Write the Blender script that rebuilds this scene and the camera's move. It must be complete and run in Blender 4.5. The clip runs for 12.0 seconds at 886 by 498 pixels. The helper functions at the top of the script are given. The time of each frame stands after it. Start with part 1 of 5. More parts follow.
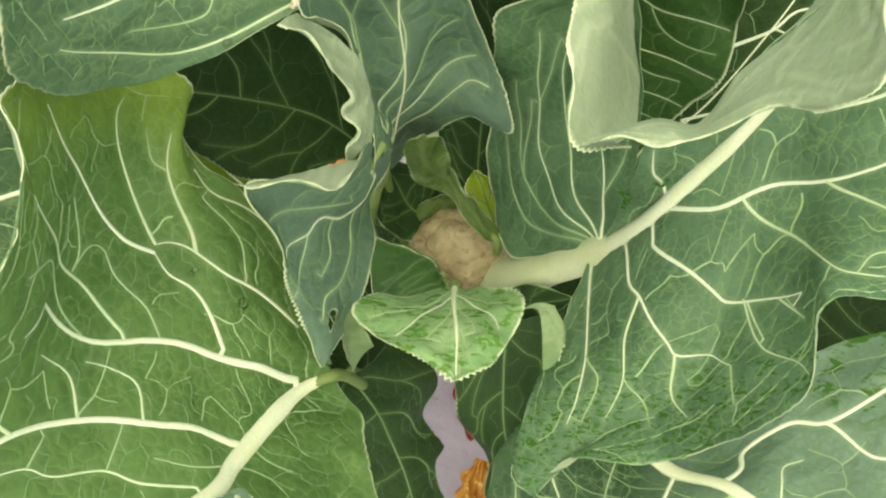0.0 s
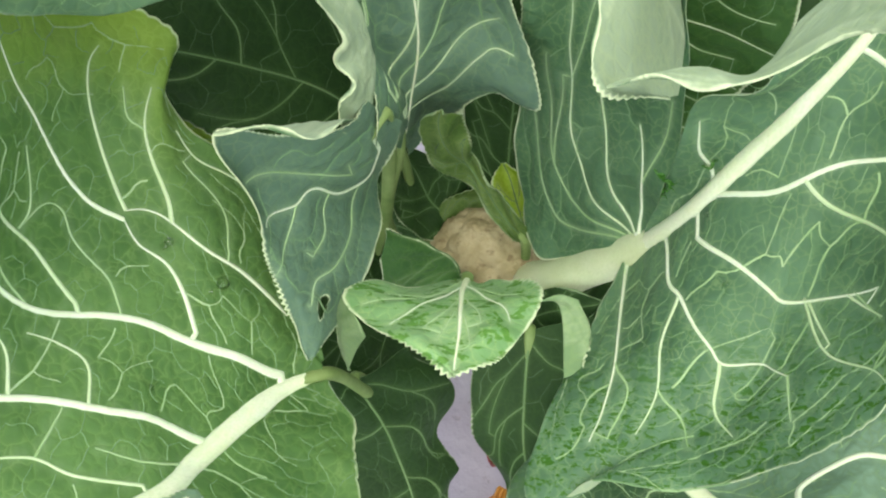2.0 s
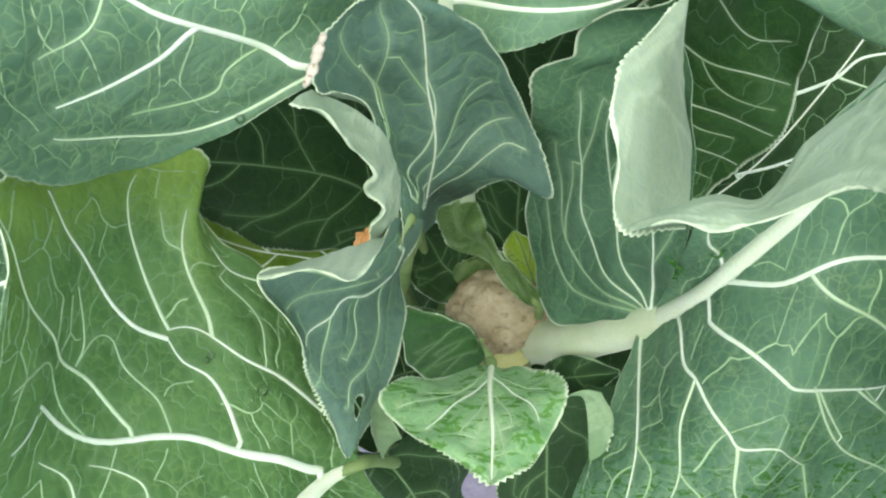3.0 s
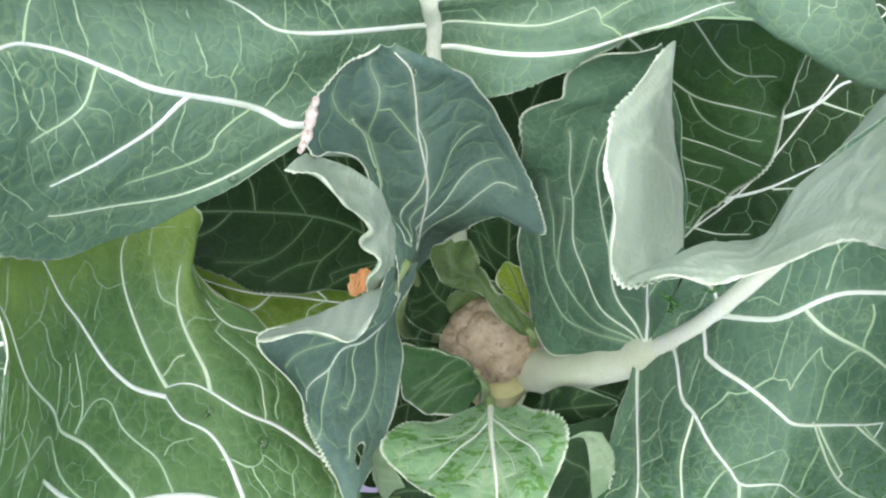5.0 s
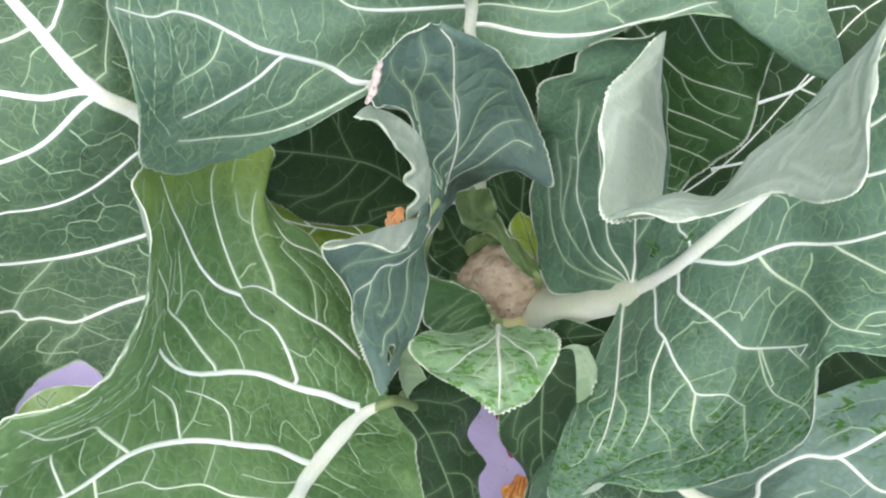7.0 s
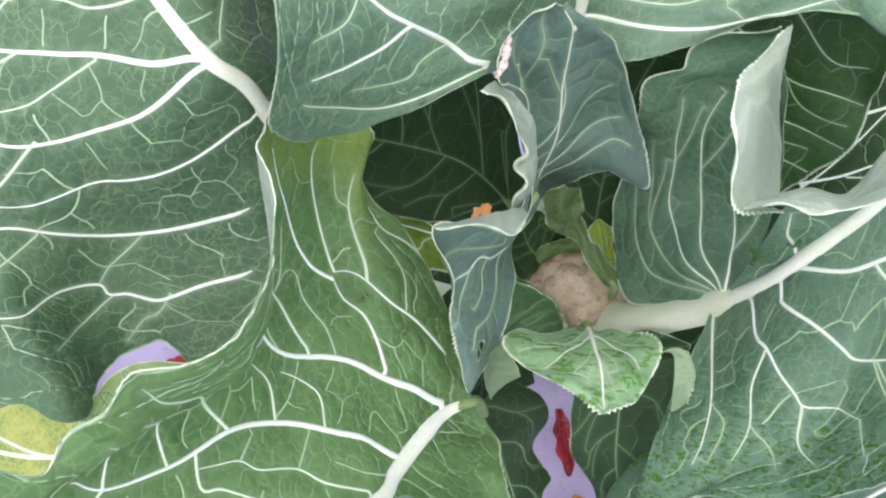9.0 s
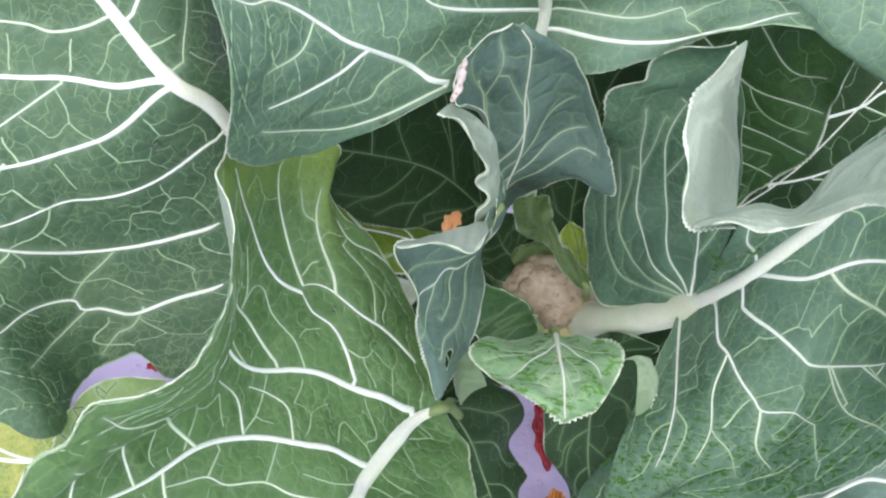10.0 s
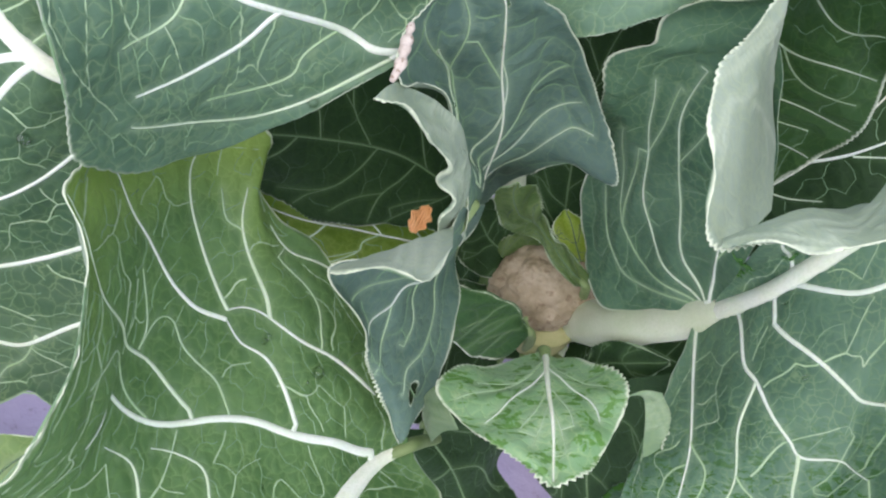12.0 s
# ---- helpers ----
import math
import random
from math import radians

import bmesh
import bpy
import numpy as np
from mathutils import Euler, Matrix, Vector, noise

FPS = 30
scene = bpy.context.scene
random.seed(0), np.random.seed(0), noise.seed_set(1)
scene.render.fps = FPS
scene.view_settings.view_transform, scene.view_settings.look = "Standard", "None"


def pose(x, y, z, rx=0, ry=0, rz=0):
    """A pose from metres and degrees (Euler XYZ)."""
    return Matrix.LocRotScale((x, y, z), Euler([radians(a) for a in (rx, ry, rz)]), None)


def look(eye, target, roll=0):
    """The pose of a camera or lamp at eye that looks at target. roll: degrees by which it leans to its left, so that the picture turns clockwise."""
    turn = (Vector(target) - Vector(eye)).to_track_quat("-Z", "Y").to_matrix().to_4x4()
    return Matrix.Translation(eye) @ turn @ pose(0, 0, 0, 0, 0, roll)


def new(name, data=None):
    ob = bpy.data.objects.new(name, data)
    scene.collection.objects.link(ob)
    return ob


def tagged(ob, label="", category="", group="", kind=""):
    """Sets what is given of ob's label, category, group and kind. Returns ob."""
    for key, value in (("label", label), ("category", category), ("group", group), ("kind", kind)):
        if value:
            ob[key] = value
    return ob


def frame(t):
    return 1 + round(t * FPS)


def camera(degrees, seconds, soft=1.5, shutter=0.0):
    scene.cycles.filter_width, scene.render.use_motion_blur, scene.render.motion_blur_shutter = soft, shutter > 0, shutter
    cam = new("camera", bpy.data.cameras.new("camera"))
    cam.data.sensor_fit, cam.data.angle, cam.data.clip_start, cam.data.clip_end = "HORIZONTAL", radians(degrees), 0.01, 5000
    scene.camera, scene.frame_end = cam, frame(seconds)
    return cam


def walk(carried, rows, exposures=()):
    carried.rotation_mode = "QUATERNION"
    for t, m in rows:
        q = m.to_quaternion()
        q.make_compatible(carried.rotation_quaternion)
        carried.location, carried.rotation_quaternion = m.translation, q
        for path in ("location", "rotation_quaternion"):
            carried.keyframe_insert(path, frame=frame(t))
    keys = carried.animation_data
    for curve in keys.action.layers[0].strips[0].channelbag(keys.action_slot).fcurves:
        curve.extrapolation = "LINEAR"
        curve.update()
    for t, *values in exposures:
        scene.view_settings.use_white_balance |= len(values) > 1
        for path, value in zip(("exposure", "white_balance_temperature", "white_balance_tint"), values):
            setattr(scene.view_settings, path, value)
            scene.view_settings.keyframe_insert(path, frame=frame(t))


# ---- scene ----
cam = camera(59.3, 12.0, soft=2.2)
METRES, EYE, TILT, LEAN, TURN = 1.05, 0.77, -72.0, 0.0, 0.0
ROWS = [
    (0.0, 0.0, 0.0, 0.0, 0.0, 0.0, -0.0),
    (0.5, 0.0088, 0.0669, -0.004, 1.3, 2.12, -0.84),
    (1.0, 0.0298, 0.0823, -0.0116, 2.38, 3.08, -1.93),
    (1.5, 0.0358, 0.0859, -0.0034, 3.25, 2.81, -2.41),
    (2.0, 0.02, 0.0536, -0.0248, 3.69, 2.59, -2.18),
    (2.5, 0.0151, 0.0454, 0.0047, 3.6, 2.4, -1.15),
    (3.0, 0.0052, 0.0318, 0.024, 3.29, 2.3, 0.47),
    (5.0, 0.001, 0.0304, 0.0436, 2.31, 2.64, 2.48),
    (5.5, -0.0053, 0.0371, 0.0414, 2.36, 2.09, 2.13),
    (6.0, -0.0168, 0.0258, 0.0284, 2.44, 1.04, 1.46),
    (6.5, -0.0014, -0.0525, 0.0375, 2.76, -0.06, 0.29),
    (8.5, -0.016, -0.0526, -0.0022, 4.19, 2.47, -3.36),
    (9.0, -0.05, -0.0431, -0.0002, 4.16, 2.53, -3.69),
    (9.5, -0.0405, -0.0025, -0.0194, 3.94, 2.27, -3.84),
    (10.0, -0.0334, -0.0512, 0.0173, 3.9, 1.27, -3.01),
    (10.5, 0.0083, -0.1721, 0.0342, 4.54, -0.14, -1.16),
    (11.0, 0.0031, -0.2079, 0.026, 4.83, -0.28, -0.52),
    (11.5, 0.0143, -0.1501, 0.0149, 4.4, -0.42, -1.07),
    (12.0, -0.0195, 0.0395, 0.0449, 4.26, -1.83, -2.17),
]
LIGHT = [(0.0, 0.72, 9100, -12), (0.5, 0.75, 8350, -14), (1.5, 0.81, 7850, -12), (2.5, 0.87, 6850, -12), (3.2, 0.86, 6350, -4), (5.5, 0.85, 6050, 13), (8.5, 0.79, 6150, 18), (9.0, 0.79, 6080, 18), (11.0, 0.64, 5930, 18), (12.0, 0.61, 6050, 16)]
walk(cam, [(t, pose(0, 0, EYE, TILT, LEAN, TURN) @ pose(METRES * x, METRES * y, METRES * z, 90 + pitch, roll, yaw)) for t, x, y, z, yaw, pitch, roll in ROWS], LIGHT)



# ---- world and sun: soft light of an overcast day ----
world = bpy.data.worlds.new("overcast_sky")
scene.world = world
world.use_nodes = True
wn = world.node_tree.nodes
sky = wn.new("ShaderNodeTexSky")
sky.sky_type, sky.sun_disc = "NISHITA", False
sky.sun_elevation, sky.sun_rotation = radians(80), radians(176)
sky.dust_density, sky.air_density = 4.0, 1.0
world.node_tree.links.new(sky.outputs[0], wn["Background"].inputs[0])
wn["Background"].inputs[1].default_value = 0.10
sun_data = bpy.data.lights.new("sun", "SUN")
sun_data.energy, sun_data.angle, sun_data.color = 2.6, radians(150), (1.0, 0.96, 0.9)
sun = new("sun", sun_data)
sun.matrix_world = look((0.02, -0.1, 2.0), (0, 0.2, 0.3))

# ---- materials ----


def shader(name):
    m = bpy.data.materials.new(name)
    m.use_nodes = True
    return m, m.node_tree.nodes, m.node_tree.links, m.node_tree.nodes["Principled BSDF"]


def ramp(nodes, links, source, stops):
    r = nodes.new("ShaderNodeValToRGB")
    while len(r.color_ramp.elements) < len(stops):
        r.color_ramp.elements.new(0.5)
    for e, (p, c) in zip(r.color_ramp.elements, stops):
        e.position, e.color = p, (c, c, c, 1) if isinstance(c, (int, float)) else (*c, 1)
    links.new(source, r.inputs[0])
    return r.outputs[0]


def mix(nodes, links, factor, a, b):
    """A colour mix; each of factor, a and b is a socket or a value."""
    n = nodes.new("ShaderNodeMix")
    n.data_type = "RGBA"
    for socket, v in ((n.inputs[0], factor), (n.inputs[6], a), (n.inputs[7], b)):
        if isinstance(v, bpy.types.NodeSocket):
            links.new(v, socket)
        else:
            socket.default_value = v if isinstance(v, (int, float)) else (*v, 1)
    return n.outputs[2]


def noise_of(nodes, links, scale, detail=4.0, rough=0.55, coords=None, distortion=0.0):
    n = nodes.new("ShaderNodeTexNoise")
    n.inputs["Scale"].default_value, n.inputs["Detail"].default_value = scale, detail
    n.inputs["Roughness"].default_value, n.inputs["Distortion"].default_value = rough, distortion
    if coords is not None:
        links.new(coords, n.inputs["Vector"])
    return n.outputs[0]


def warped_coords(nodes, links, co, scale, far):
    """Coordinates pushed about by noise."""
    wob, push = nodes.new("ShaderNodeTexNoise"), nodes.new("ShaderNodeVectorMath")
    wob.inputs["Scale"].default_value = scale
    push.operation = "MULTIPLY_ADD"
    push.inputs[1].default_value = (far,) * 3
    links.new(co, wob.inputs["Vector"])
    links.new(wob.outputs["Color"], push.inputs[0])
    links.new(co, push.inputs[2])
    return push.outputs[0]


def leaf_material(name, deep, light, vein, rough=0.45, wet=0.0, pale_net=0.75, through_light=0.22, spots=0.0, wet_below=None, margin=None, fleck=(190, 330, 150), bloom=None, smear_color=(0.05, 0.15, 0.018), patch=16):
    """Waxy leaf blade: blotches at two scales, a fine net of veins, paler tissue beside the veins, wet smears where the wax is washed."""
    m, nodes, links, bsdf = shader(name)
    co = nodes.new("ShaderNodeTexCoord").outputs["Object"]
    big = ramp(nodes, links, noise_of(nodes, links, patch, 5, 0.6, coords=co), ((0.34, 0.0), (0.66, 1.0)))
    col = mix(nodes, links, big, deep, light)
    if bloom:
        # waxy blue bloom on one side; the darker rest has shade in its colour
        x_of = nodes.new("ShaderNodeSeparateXYZ")
        links.new(warped_coords(nodes, links, co, 30, 0.05), x_of.inputs[0])
        zone = nodes.new("ShaderNodeMapRange")
        zone.inputs[1].default_value, zone.inputs[2].default_value = bloom[0], bloom[0] + 0.035
        links.new(x_of.outputs[0], zone.inputs[0])
        col = mix(nodes, links, zone.outputs[0], col, mix(nodes, links, big, bloom[1], bloom[2]))
    fine = ramp(nodes, links, noise_of(nodes, links, 260, 5, 0.7, co), ((0.3, 0.0), (0.75, 1.0)))
    col = mix(nodes, links, mix(nodes, links, fine, (0, 0, 0), (0.28, 0.28, 0.28)), col, light)
    net = nodes.new("ShaderNodeTexVoronoi")
    net.feature = "DISTANCE_TO_EDGE"
    net.inputs["Scale"].default_value = 150
    links.new(warped_coords(nodes, links, co, 120, 0.008), net.inputs["Vector"])
    lines = ramp(nodes, links, net.outputs["Distance"], ((0.0, pale_net * 0.6), (0.02, pale_net * 0.45), (0.06, 0.0)))
    patchy = nodes.new("ShaderNodeMath")
    patchy.operation = "MULTIPLY"
    links.new(lines, patchy.inputs[0])
    links.new(ramp(nodes, links, noise_of(nodes, links, 38, 3, 0.6, co), ((0.38, 0.12), (0.62, 1.0))), patchy.inputs[1])
    lines = patchy.outputs[0]
    near_net = ramp(nodes, links, net.outputs["Distance"], ((0.0, 0.25), (0.22, 0.0)))
    col = mix(nodes, links, near_net, col, [c * k for c, k in zip(light, (1.12, 1.08, 0.8))])
    col = mix(nodes, links, lines, col, [(0.5 * a + 0.5 * b) * k for a, b, k in zip(light, vein, (1.05, 1.03, 0.78))])
    near = nodes.new("ShaderNodeAttribute")
    near.attribute_name = "vein"
    halo = ramp(nodes, links, near.outputs["Fac"], ((0.1, 0.0), (0.6, 0.2), (1.0, 0.5)))
    col = mix(nodes, links, halo, col, vein)
    # yellower strip along the rim stands in for light coming through the leaf
    if margin:
        zone = nodes.new("ShaderNodeAttribute")
        zone.attribute_name = "margin"
        col = mix(nodes, links, zone.outputs["Fac"], col, mix(nodes, links, big, margin, [1.25 * c for c in margin]))
    rim = nodes.new("ShaderNodeAttribute")
    rim.attribute_name = "rim"
    col = mix(nodes, links, ramp(nodes, links, rim.outputs["Fac"], ((0.2, 0.0), (0.6, 0.95))), col, (0.74, 0.81, 0.62))
    if spots:
        sp = ramp(nodes, links, noise_of(nodes, links, 45, 5, 0.6, co), ((0.62, 0.0), (0.68, spots)))
        col = mix(nodes, links, sp, col, (0.32, 0.2, 0.05))
    shine = rough
    if wet:
        zone = ramp(nodes, links, noise_of(nodes, links, 14, 2, 0.5, co), ((0.5, 0.0), (0.6, 1.0)))
        if wet_below is not None:
            where = nodes.new("ShaderNodeSeparateXYZ")
            links.new(co, where.inputs[0])
            span = nodes.new("ShaderNodeMapRange")
            span.inputs[1].default_value, span.inputs[2].default_value = wet_below + 0.03, wet_below - 0.02
            links.new(where.outputs[1], span.inputs[0])
            zone = span.outputs[0]
        stretch = nodes.new("ShaderNodeMapping")
        stretch.inputs["Scale"].default_value = fleck
        links.new(co, stretch.inputs[0])
        smear = ramp(nodes, links, noise_of(nodes, links, 1.0, 4, 0.65, stretch.outputs[0], 0.8), ((0.53, 0.0), (0.58, 1.0)))
        film = nodes.new("ShaderNodeMath")
        film.operation = "MULTIPLY"
        links.new(zone, film.inputs[0])
        links.new(smear, film.inputs[1])
        part_wet = nodes.new("ShaderNodeMath")
        part_wet.operation = "MULTIPLY"
        part_wet.inputs[1].default_value = wet
        links.new(film.outputs[0], part_wet.inputs[0])
        col = mix(nodes, links, part_wet.outputs[0], col, smear_color)
        shine = mix(nodes, links, part_wet.outputs[0], (rough,) * 3, (0.16,) * 3)
    links.new(col, bsdf.inputs["Base Color"])
    if isinstance(shine, bpy.types.NodeSocket):
        links.new(shine, bsdf.inputs["Roughness"])
    else:
        bsdf.inputs["Roughness"].default_value = shine
    bsdf.inputs["Specular IOR Level"].default_value = 0.28
    bsdf.inputs["Sheen Weight"].default_value = 0.03
    bsdf.inputs["Sheen Tint"].default_value = (0.75, 0.9, 1.0, 1)
    bump = nodes.new("ShaderNodeBump")
    bump.inputs["Strength"].default_value, bump.inputs["Distance"].default_value = 0.35, 0.0012
    links.new(mix(nodes, links, 0.35, ramp(nodes, links, net.outputs["Distance"], ((0.0, 0.0), (0.3, 1.0))), fine), bump.inputs["Height"])
    links.new(bump.outputs[0], bsdf.inputs["Normal"])
    thin = nodes.new("ShaderNodeBsdfTranslucent")
    links.new(mix(nodes, links, 0.5, col, (0.34, 0.55, 0.05)), thin.inputs[0])
    both = nodes.new("ShaderNodeMixShader")
    both.inputs[0].default_value = through_light
    links.new(bsdf.outputs[0], both.inputs[1])
    links.new(thin.outputs[0], both.inputs[2])
    links.new(both.outputs[0], nodes["Material Output"].inputs[0])
    return m


def vein_material(name, color, tip, blade=(0.15, 0.27, 0.15)):
    """Pale juicy rib, greener here and there, that melts into the blade along its sides."""
    m, nodes, links, bsdf = shader(name)
    co = nodes.new("ShaderNodeTexCoord").outputs["Object"]
    patches = ramp(nodes, links, noise_of(nodes, links, 35, 4, coords=co), ((0.35, 0.0), (0.7, 1.0)))
    col = mix(nodes, links, patches, color, tip)
    streak = nodes.new("ShaderNodeMapping")
    streak.inputs["Scale"].default_value = (900, 900, 300)
    links.new(co, streak.inputs[0])
    grain = noise_of(nodes, links, 1.0, 3, coords=streak.outputs[0])
    col = mix(nodes, links, ramp(nodes, links, grain, ((0.4, 0.0), (0.8, 0.25))), col, (0.3, 0.42, 0.18))
    core = nodes.new("ShaderNodeAttribute")
    core.attribute_name = "core"
    col = mix(nodes, links, ramp(nodes, links, core.outputs["Fac"], ((0.0, 0.0), (0.62, 1.0))), blade, col)
    links.new(col, bsdf.inputs["Base Color"])
    bsdf.inputs["Roughness"].default_value = 0.42
    bsdf.inputs["Subsurface Weight"].default_value = 0.12
    bsdf.inputs["Subsurface Radius"].default_value = (0.004, 0.006, 0.002)
    bsdf.inputs["Subsurface Scale"].default_value = 0.5
    bump = nodes.new("ShaderNodeBump")
    bump.inputs["Strength"].default_value, bump.inputs["Distance"].default_value = 0.25, 0.0006
    links.new(grain, bump.inputs["Height"])
    links.new(bump.outputs[0], bsdf.inputs["Normal"])
    return m


PALE_VEIN = (0.45, 0.60, 0.40)
TOP = {
    "blue": leaf_material("leaf_blue_green", (0.050, 0.117, 0.070), (0.128, 0.239, 0.151), PALE_VEIN, 0.5),
    "grey": leaf_material("leaf_grey_green", (0.082, 0.150, 0.122), (0.160, 0.255, 0.215), PALE_VEIN, 0.5, pale_net=0.4),
    "bluewet": leaf_material("leaf_blue_green_wet", (0.060, 0.130, 0.084), (0.148, 0.266, 0.178), PALE_VEIN, 0.5, wet=0.9, wet_below=0.075),
    # dark base holds the shade cast by the broad leaf above; wet flecks are real
    "bluewash": leaf_material("leaf_blue_green_washed_shaded", (0.034, 0.078, 0.046), (0.068, 0.130, 0.082), PALE_VEIN, 0.45, wet=0.9, fleck=(50, 95, 50), bloom=(0.142, (0.15, 0.26, 0.205), (0.235, 0.36, 0.30))),
    "glaucous": leaf_material("leaf_glaucous", (0.17, 0.28, 0.215), (0.25, 0.38, 0.30), PALE_VEIN, 0.5, pale_net=0.3),
    "mid": leaf_material("leaf_mid_green", (0.068, 0.142, 0.088), (0.163, 0.275, 0.185), PALE_VEIN, 0.5),
    "green": leaf_material("leaf_green", (0.070, 0.160, 0.060), (0.178, 0.322, 0.130), PALE_VEIN, 0.48, through_light=0.42, margin=(0.42, 0.58, 0.09)),
    # near-black green: the shade under the upper leaves is put into the colour
    "dark": leaf_material("leaf_green_in_shade", (0.011, 0.033, 0.009), (0.021, 0.056, 0.016), (0.10, 0.18, 0.07), 0.6, pale_net=0.4, through_light=0.1),
    "deep": leaf_material("leaf_deep_green", (0.042, 0.100, 0.052), (0.098, 0.182, 0.098), PALE_VEIN, 0.5),
    # green darkened for leaves low in the plant, their shade painted in
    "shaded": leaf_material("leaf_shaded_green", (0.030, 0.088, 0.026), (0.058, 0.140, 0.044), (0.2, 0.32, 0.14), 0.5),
    "pale": leaf_material("leaf_pale_wet", (0.20, 0.37, 0.17), (0.33, 0.52, 0.30), (0.62, 0.72, 0.52), 0.38, wet=0.75, wet_below=1.0, fleck=(95, 170, 95), smear_color=(0.10, 0.26, 0.03)),
    "palegreen": leaf_material("leaf_pale_green", (0.22, 0.35, 0.12), (0.33, 0.46, 0.2), (0.6, 0.7, 0.5), 0.45, through_light=0.5),
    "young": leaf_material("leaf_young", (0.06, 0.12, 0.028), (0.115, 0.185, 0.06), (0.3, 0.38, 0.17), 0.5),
    "yellowgreen": leaf_material("leaf_bright", (0.27, 0.41, 0.03), (0.40, 0.52, 0.07), (0.55, 0.62, 0.25), 0.5, through_light=0.45),
    "olive": leaf_material("leaf_olive", (0.13, 0.22, 0.02), (0.21, 0.31, 0.045), (0.42, 0.5, 0.2), 0.5, through_light=0.4),
    "yellow": leaf_material("leaf_yellowing", (0.10, 0.22, 0.045), (0.52, 0.52, 0.14), (0.62, 0.66, 0.42), 0.5, spots=0.35, patch=34),
}
UNDER = leaf_material("leaf_underside", (0.265, 0.345, 0.25), (0.38, 0.465, 0.37), (0.6, 0.68, 0.52), 0.55, pale_net=0.3)
UNDER_GREEN = leaf_material("leaf_underside_green", (0.2, 0.31, 0.17), (0.28, 0.4, 0.24), (0.5, 0.6, 0.4), 0.55, pale_net=0.3)
VEIN = vein_material("vein_pale", (0.72, 0.81, 0.66), (0.82, 0.88, 0.79))
MID_VEIN = vein_material("vein_green", (0.52, 0.66, 0.43), (0.64, 0.75, 0.57))
# rib colour darkened for leaves deep in the plant, shade included
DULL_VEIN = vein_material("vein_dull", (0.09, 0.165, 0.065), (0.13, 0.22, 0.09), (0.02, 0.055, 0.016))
THIN_VEIN = vein_material("vein_thin", (0.31, 0.47, 0.24), (0.43, 0.58, 0.36))
FINE_VEIN = vein_material("vein_fine", (0.18, 0.32, 0.15), (0.25, 0.40, 0.21))
# net colour for the same shaded leaves, darkened along with the blade
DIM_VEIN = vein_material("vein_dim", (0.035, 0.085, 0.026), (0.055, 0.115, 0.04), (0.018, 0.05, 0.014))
PETIOLE = vein_material("stalk_green_white", (0.60, 0.66, 0.46), (0.68, 0.73, 0.57))
RIB = vein_material("midrib_cream", (0.78, 0.83, 0.65), (0.84, 0.88, 0.77))


def film_material():
    """Lilac plastic film with dust and dirt."""
    m, nodes, links, bsdf = shader("lilac_film")
    co = nodes.new("ShaderNodeTexCoord").outputs["Object"]
    tone = ramp(nodes, links, noise_of(nodes, links, 6, 4, coords=co), ((0.35, 0.0), (0.7, 1.0)))
    col = mix(nodes, links, tone, (0.36, 0.31, 0.46), (0.45, 0.40, 0.55))
    dirt = ramp(nodes, links, noise_of(nodes, links, 70, 6, 0.7, co), ((0.6, 0.0), (0.72, 0.7)))
    col = mix(nodes, links, dirt, col, (0.14, 0.10, 0.09))
    links.new(col, bsdf.inputs["Base Color"])
    bsdf.inputs["Roughness"].default_value = 0.4
    bump = nodes.new("ShaderNodeBump")
    bump.inputs["Strength"].default_value, bump.inputs["Distance"].default_value = 0.5, 0.01
    links.new(noise_of(nodes, links, 30, 5, coords=co), bump.inputs["Height"])
    links.new(bump.outputs[0], bsdf.inputs["Normal"])
    return m


def mottled(name, a, b, scale, rough, spot=None):
    m, nodes, links, bsdf = shader(name)
    co = nodes.new("ShaderNodeTexCoord").outputs["Object"]
    col = mix(nodes, links, ramp(nodes, links, noise_of(nodes, links, scale, 5, 0.65, co), ((0.35, 0.0), (0.65, 1.0))), a, b)
    if spot:
        col = mix(nodes, links, ramp(nodes, links, noise_of(nodes, links, scale * 2.3, 3, 0.5, co), ((0.58, 0.0), (0.66, 0.9))), col, spot)
    links.new(col, bsdf.inputs["Base Color"])
    bsdf.inputs["Roughness"].default_value = rough
    bump = nodes.new("ShaderNodeBump")
    bump.inputs["Strength"].default_value, bump.inputs["Distance"].default_value = 0.4, 0.001
    links.new(noise_of(nodes, links, scale * 3, 5, coords=co), bump.inputs["Height"])
    links.new(bump.outputs[0], bsdf.inputs["Normal"])
    return m


FILM = film_material()
CURD = mottled("curd", (0.29, 0.235, 0.135), (0.43, 0.36, 0.25), 60, 0.65, (0.24, 0.18, 0.11))
STEM = mottled("stem", (0.14, 0.22, 0.07), (0.24, 0.32, 0.13), 40, 0.5)
CREAM = mottled("cream_stem", (0.40, 0.42, 0.17), (0.52, 0.50, 0.24), 50, 0.5)
SCRAP = mottled("dry_scrap_orange", (0.75, 0.36, 0.12), (0.85, 0.50, 0.24), 60, 0.5)
WITHERED = mottled("withered_rim", (0.40, 0.33, 0.27), (0.58, 0.52, 0.46), 180, 0.7, (0.22, 0.15, 0.10))
DEAD = mottled("dry_leaf_orange", (0.58, 0.27, 0.05), (0.36, 0.12, 0.02), 70, 0.5, (0.76, 0.5, 0.2))
RED = mottled("dry_leaf_red", (0.34, 0.012, 0.022), (0.2, 0.008, 0.015), 50, 0.45, (0.42, 0.1, 0.1))

from mathutils import geometry, kdtree

# ---- shape helpers ----


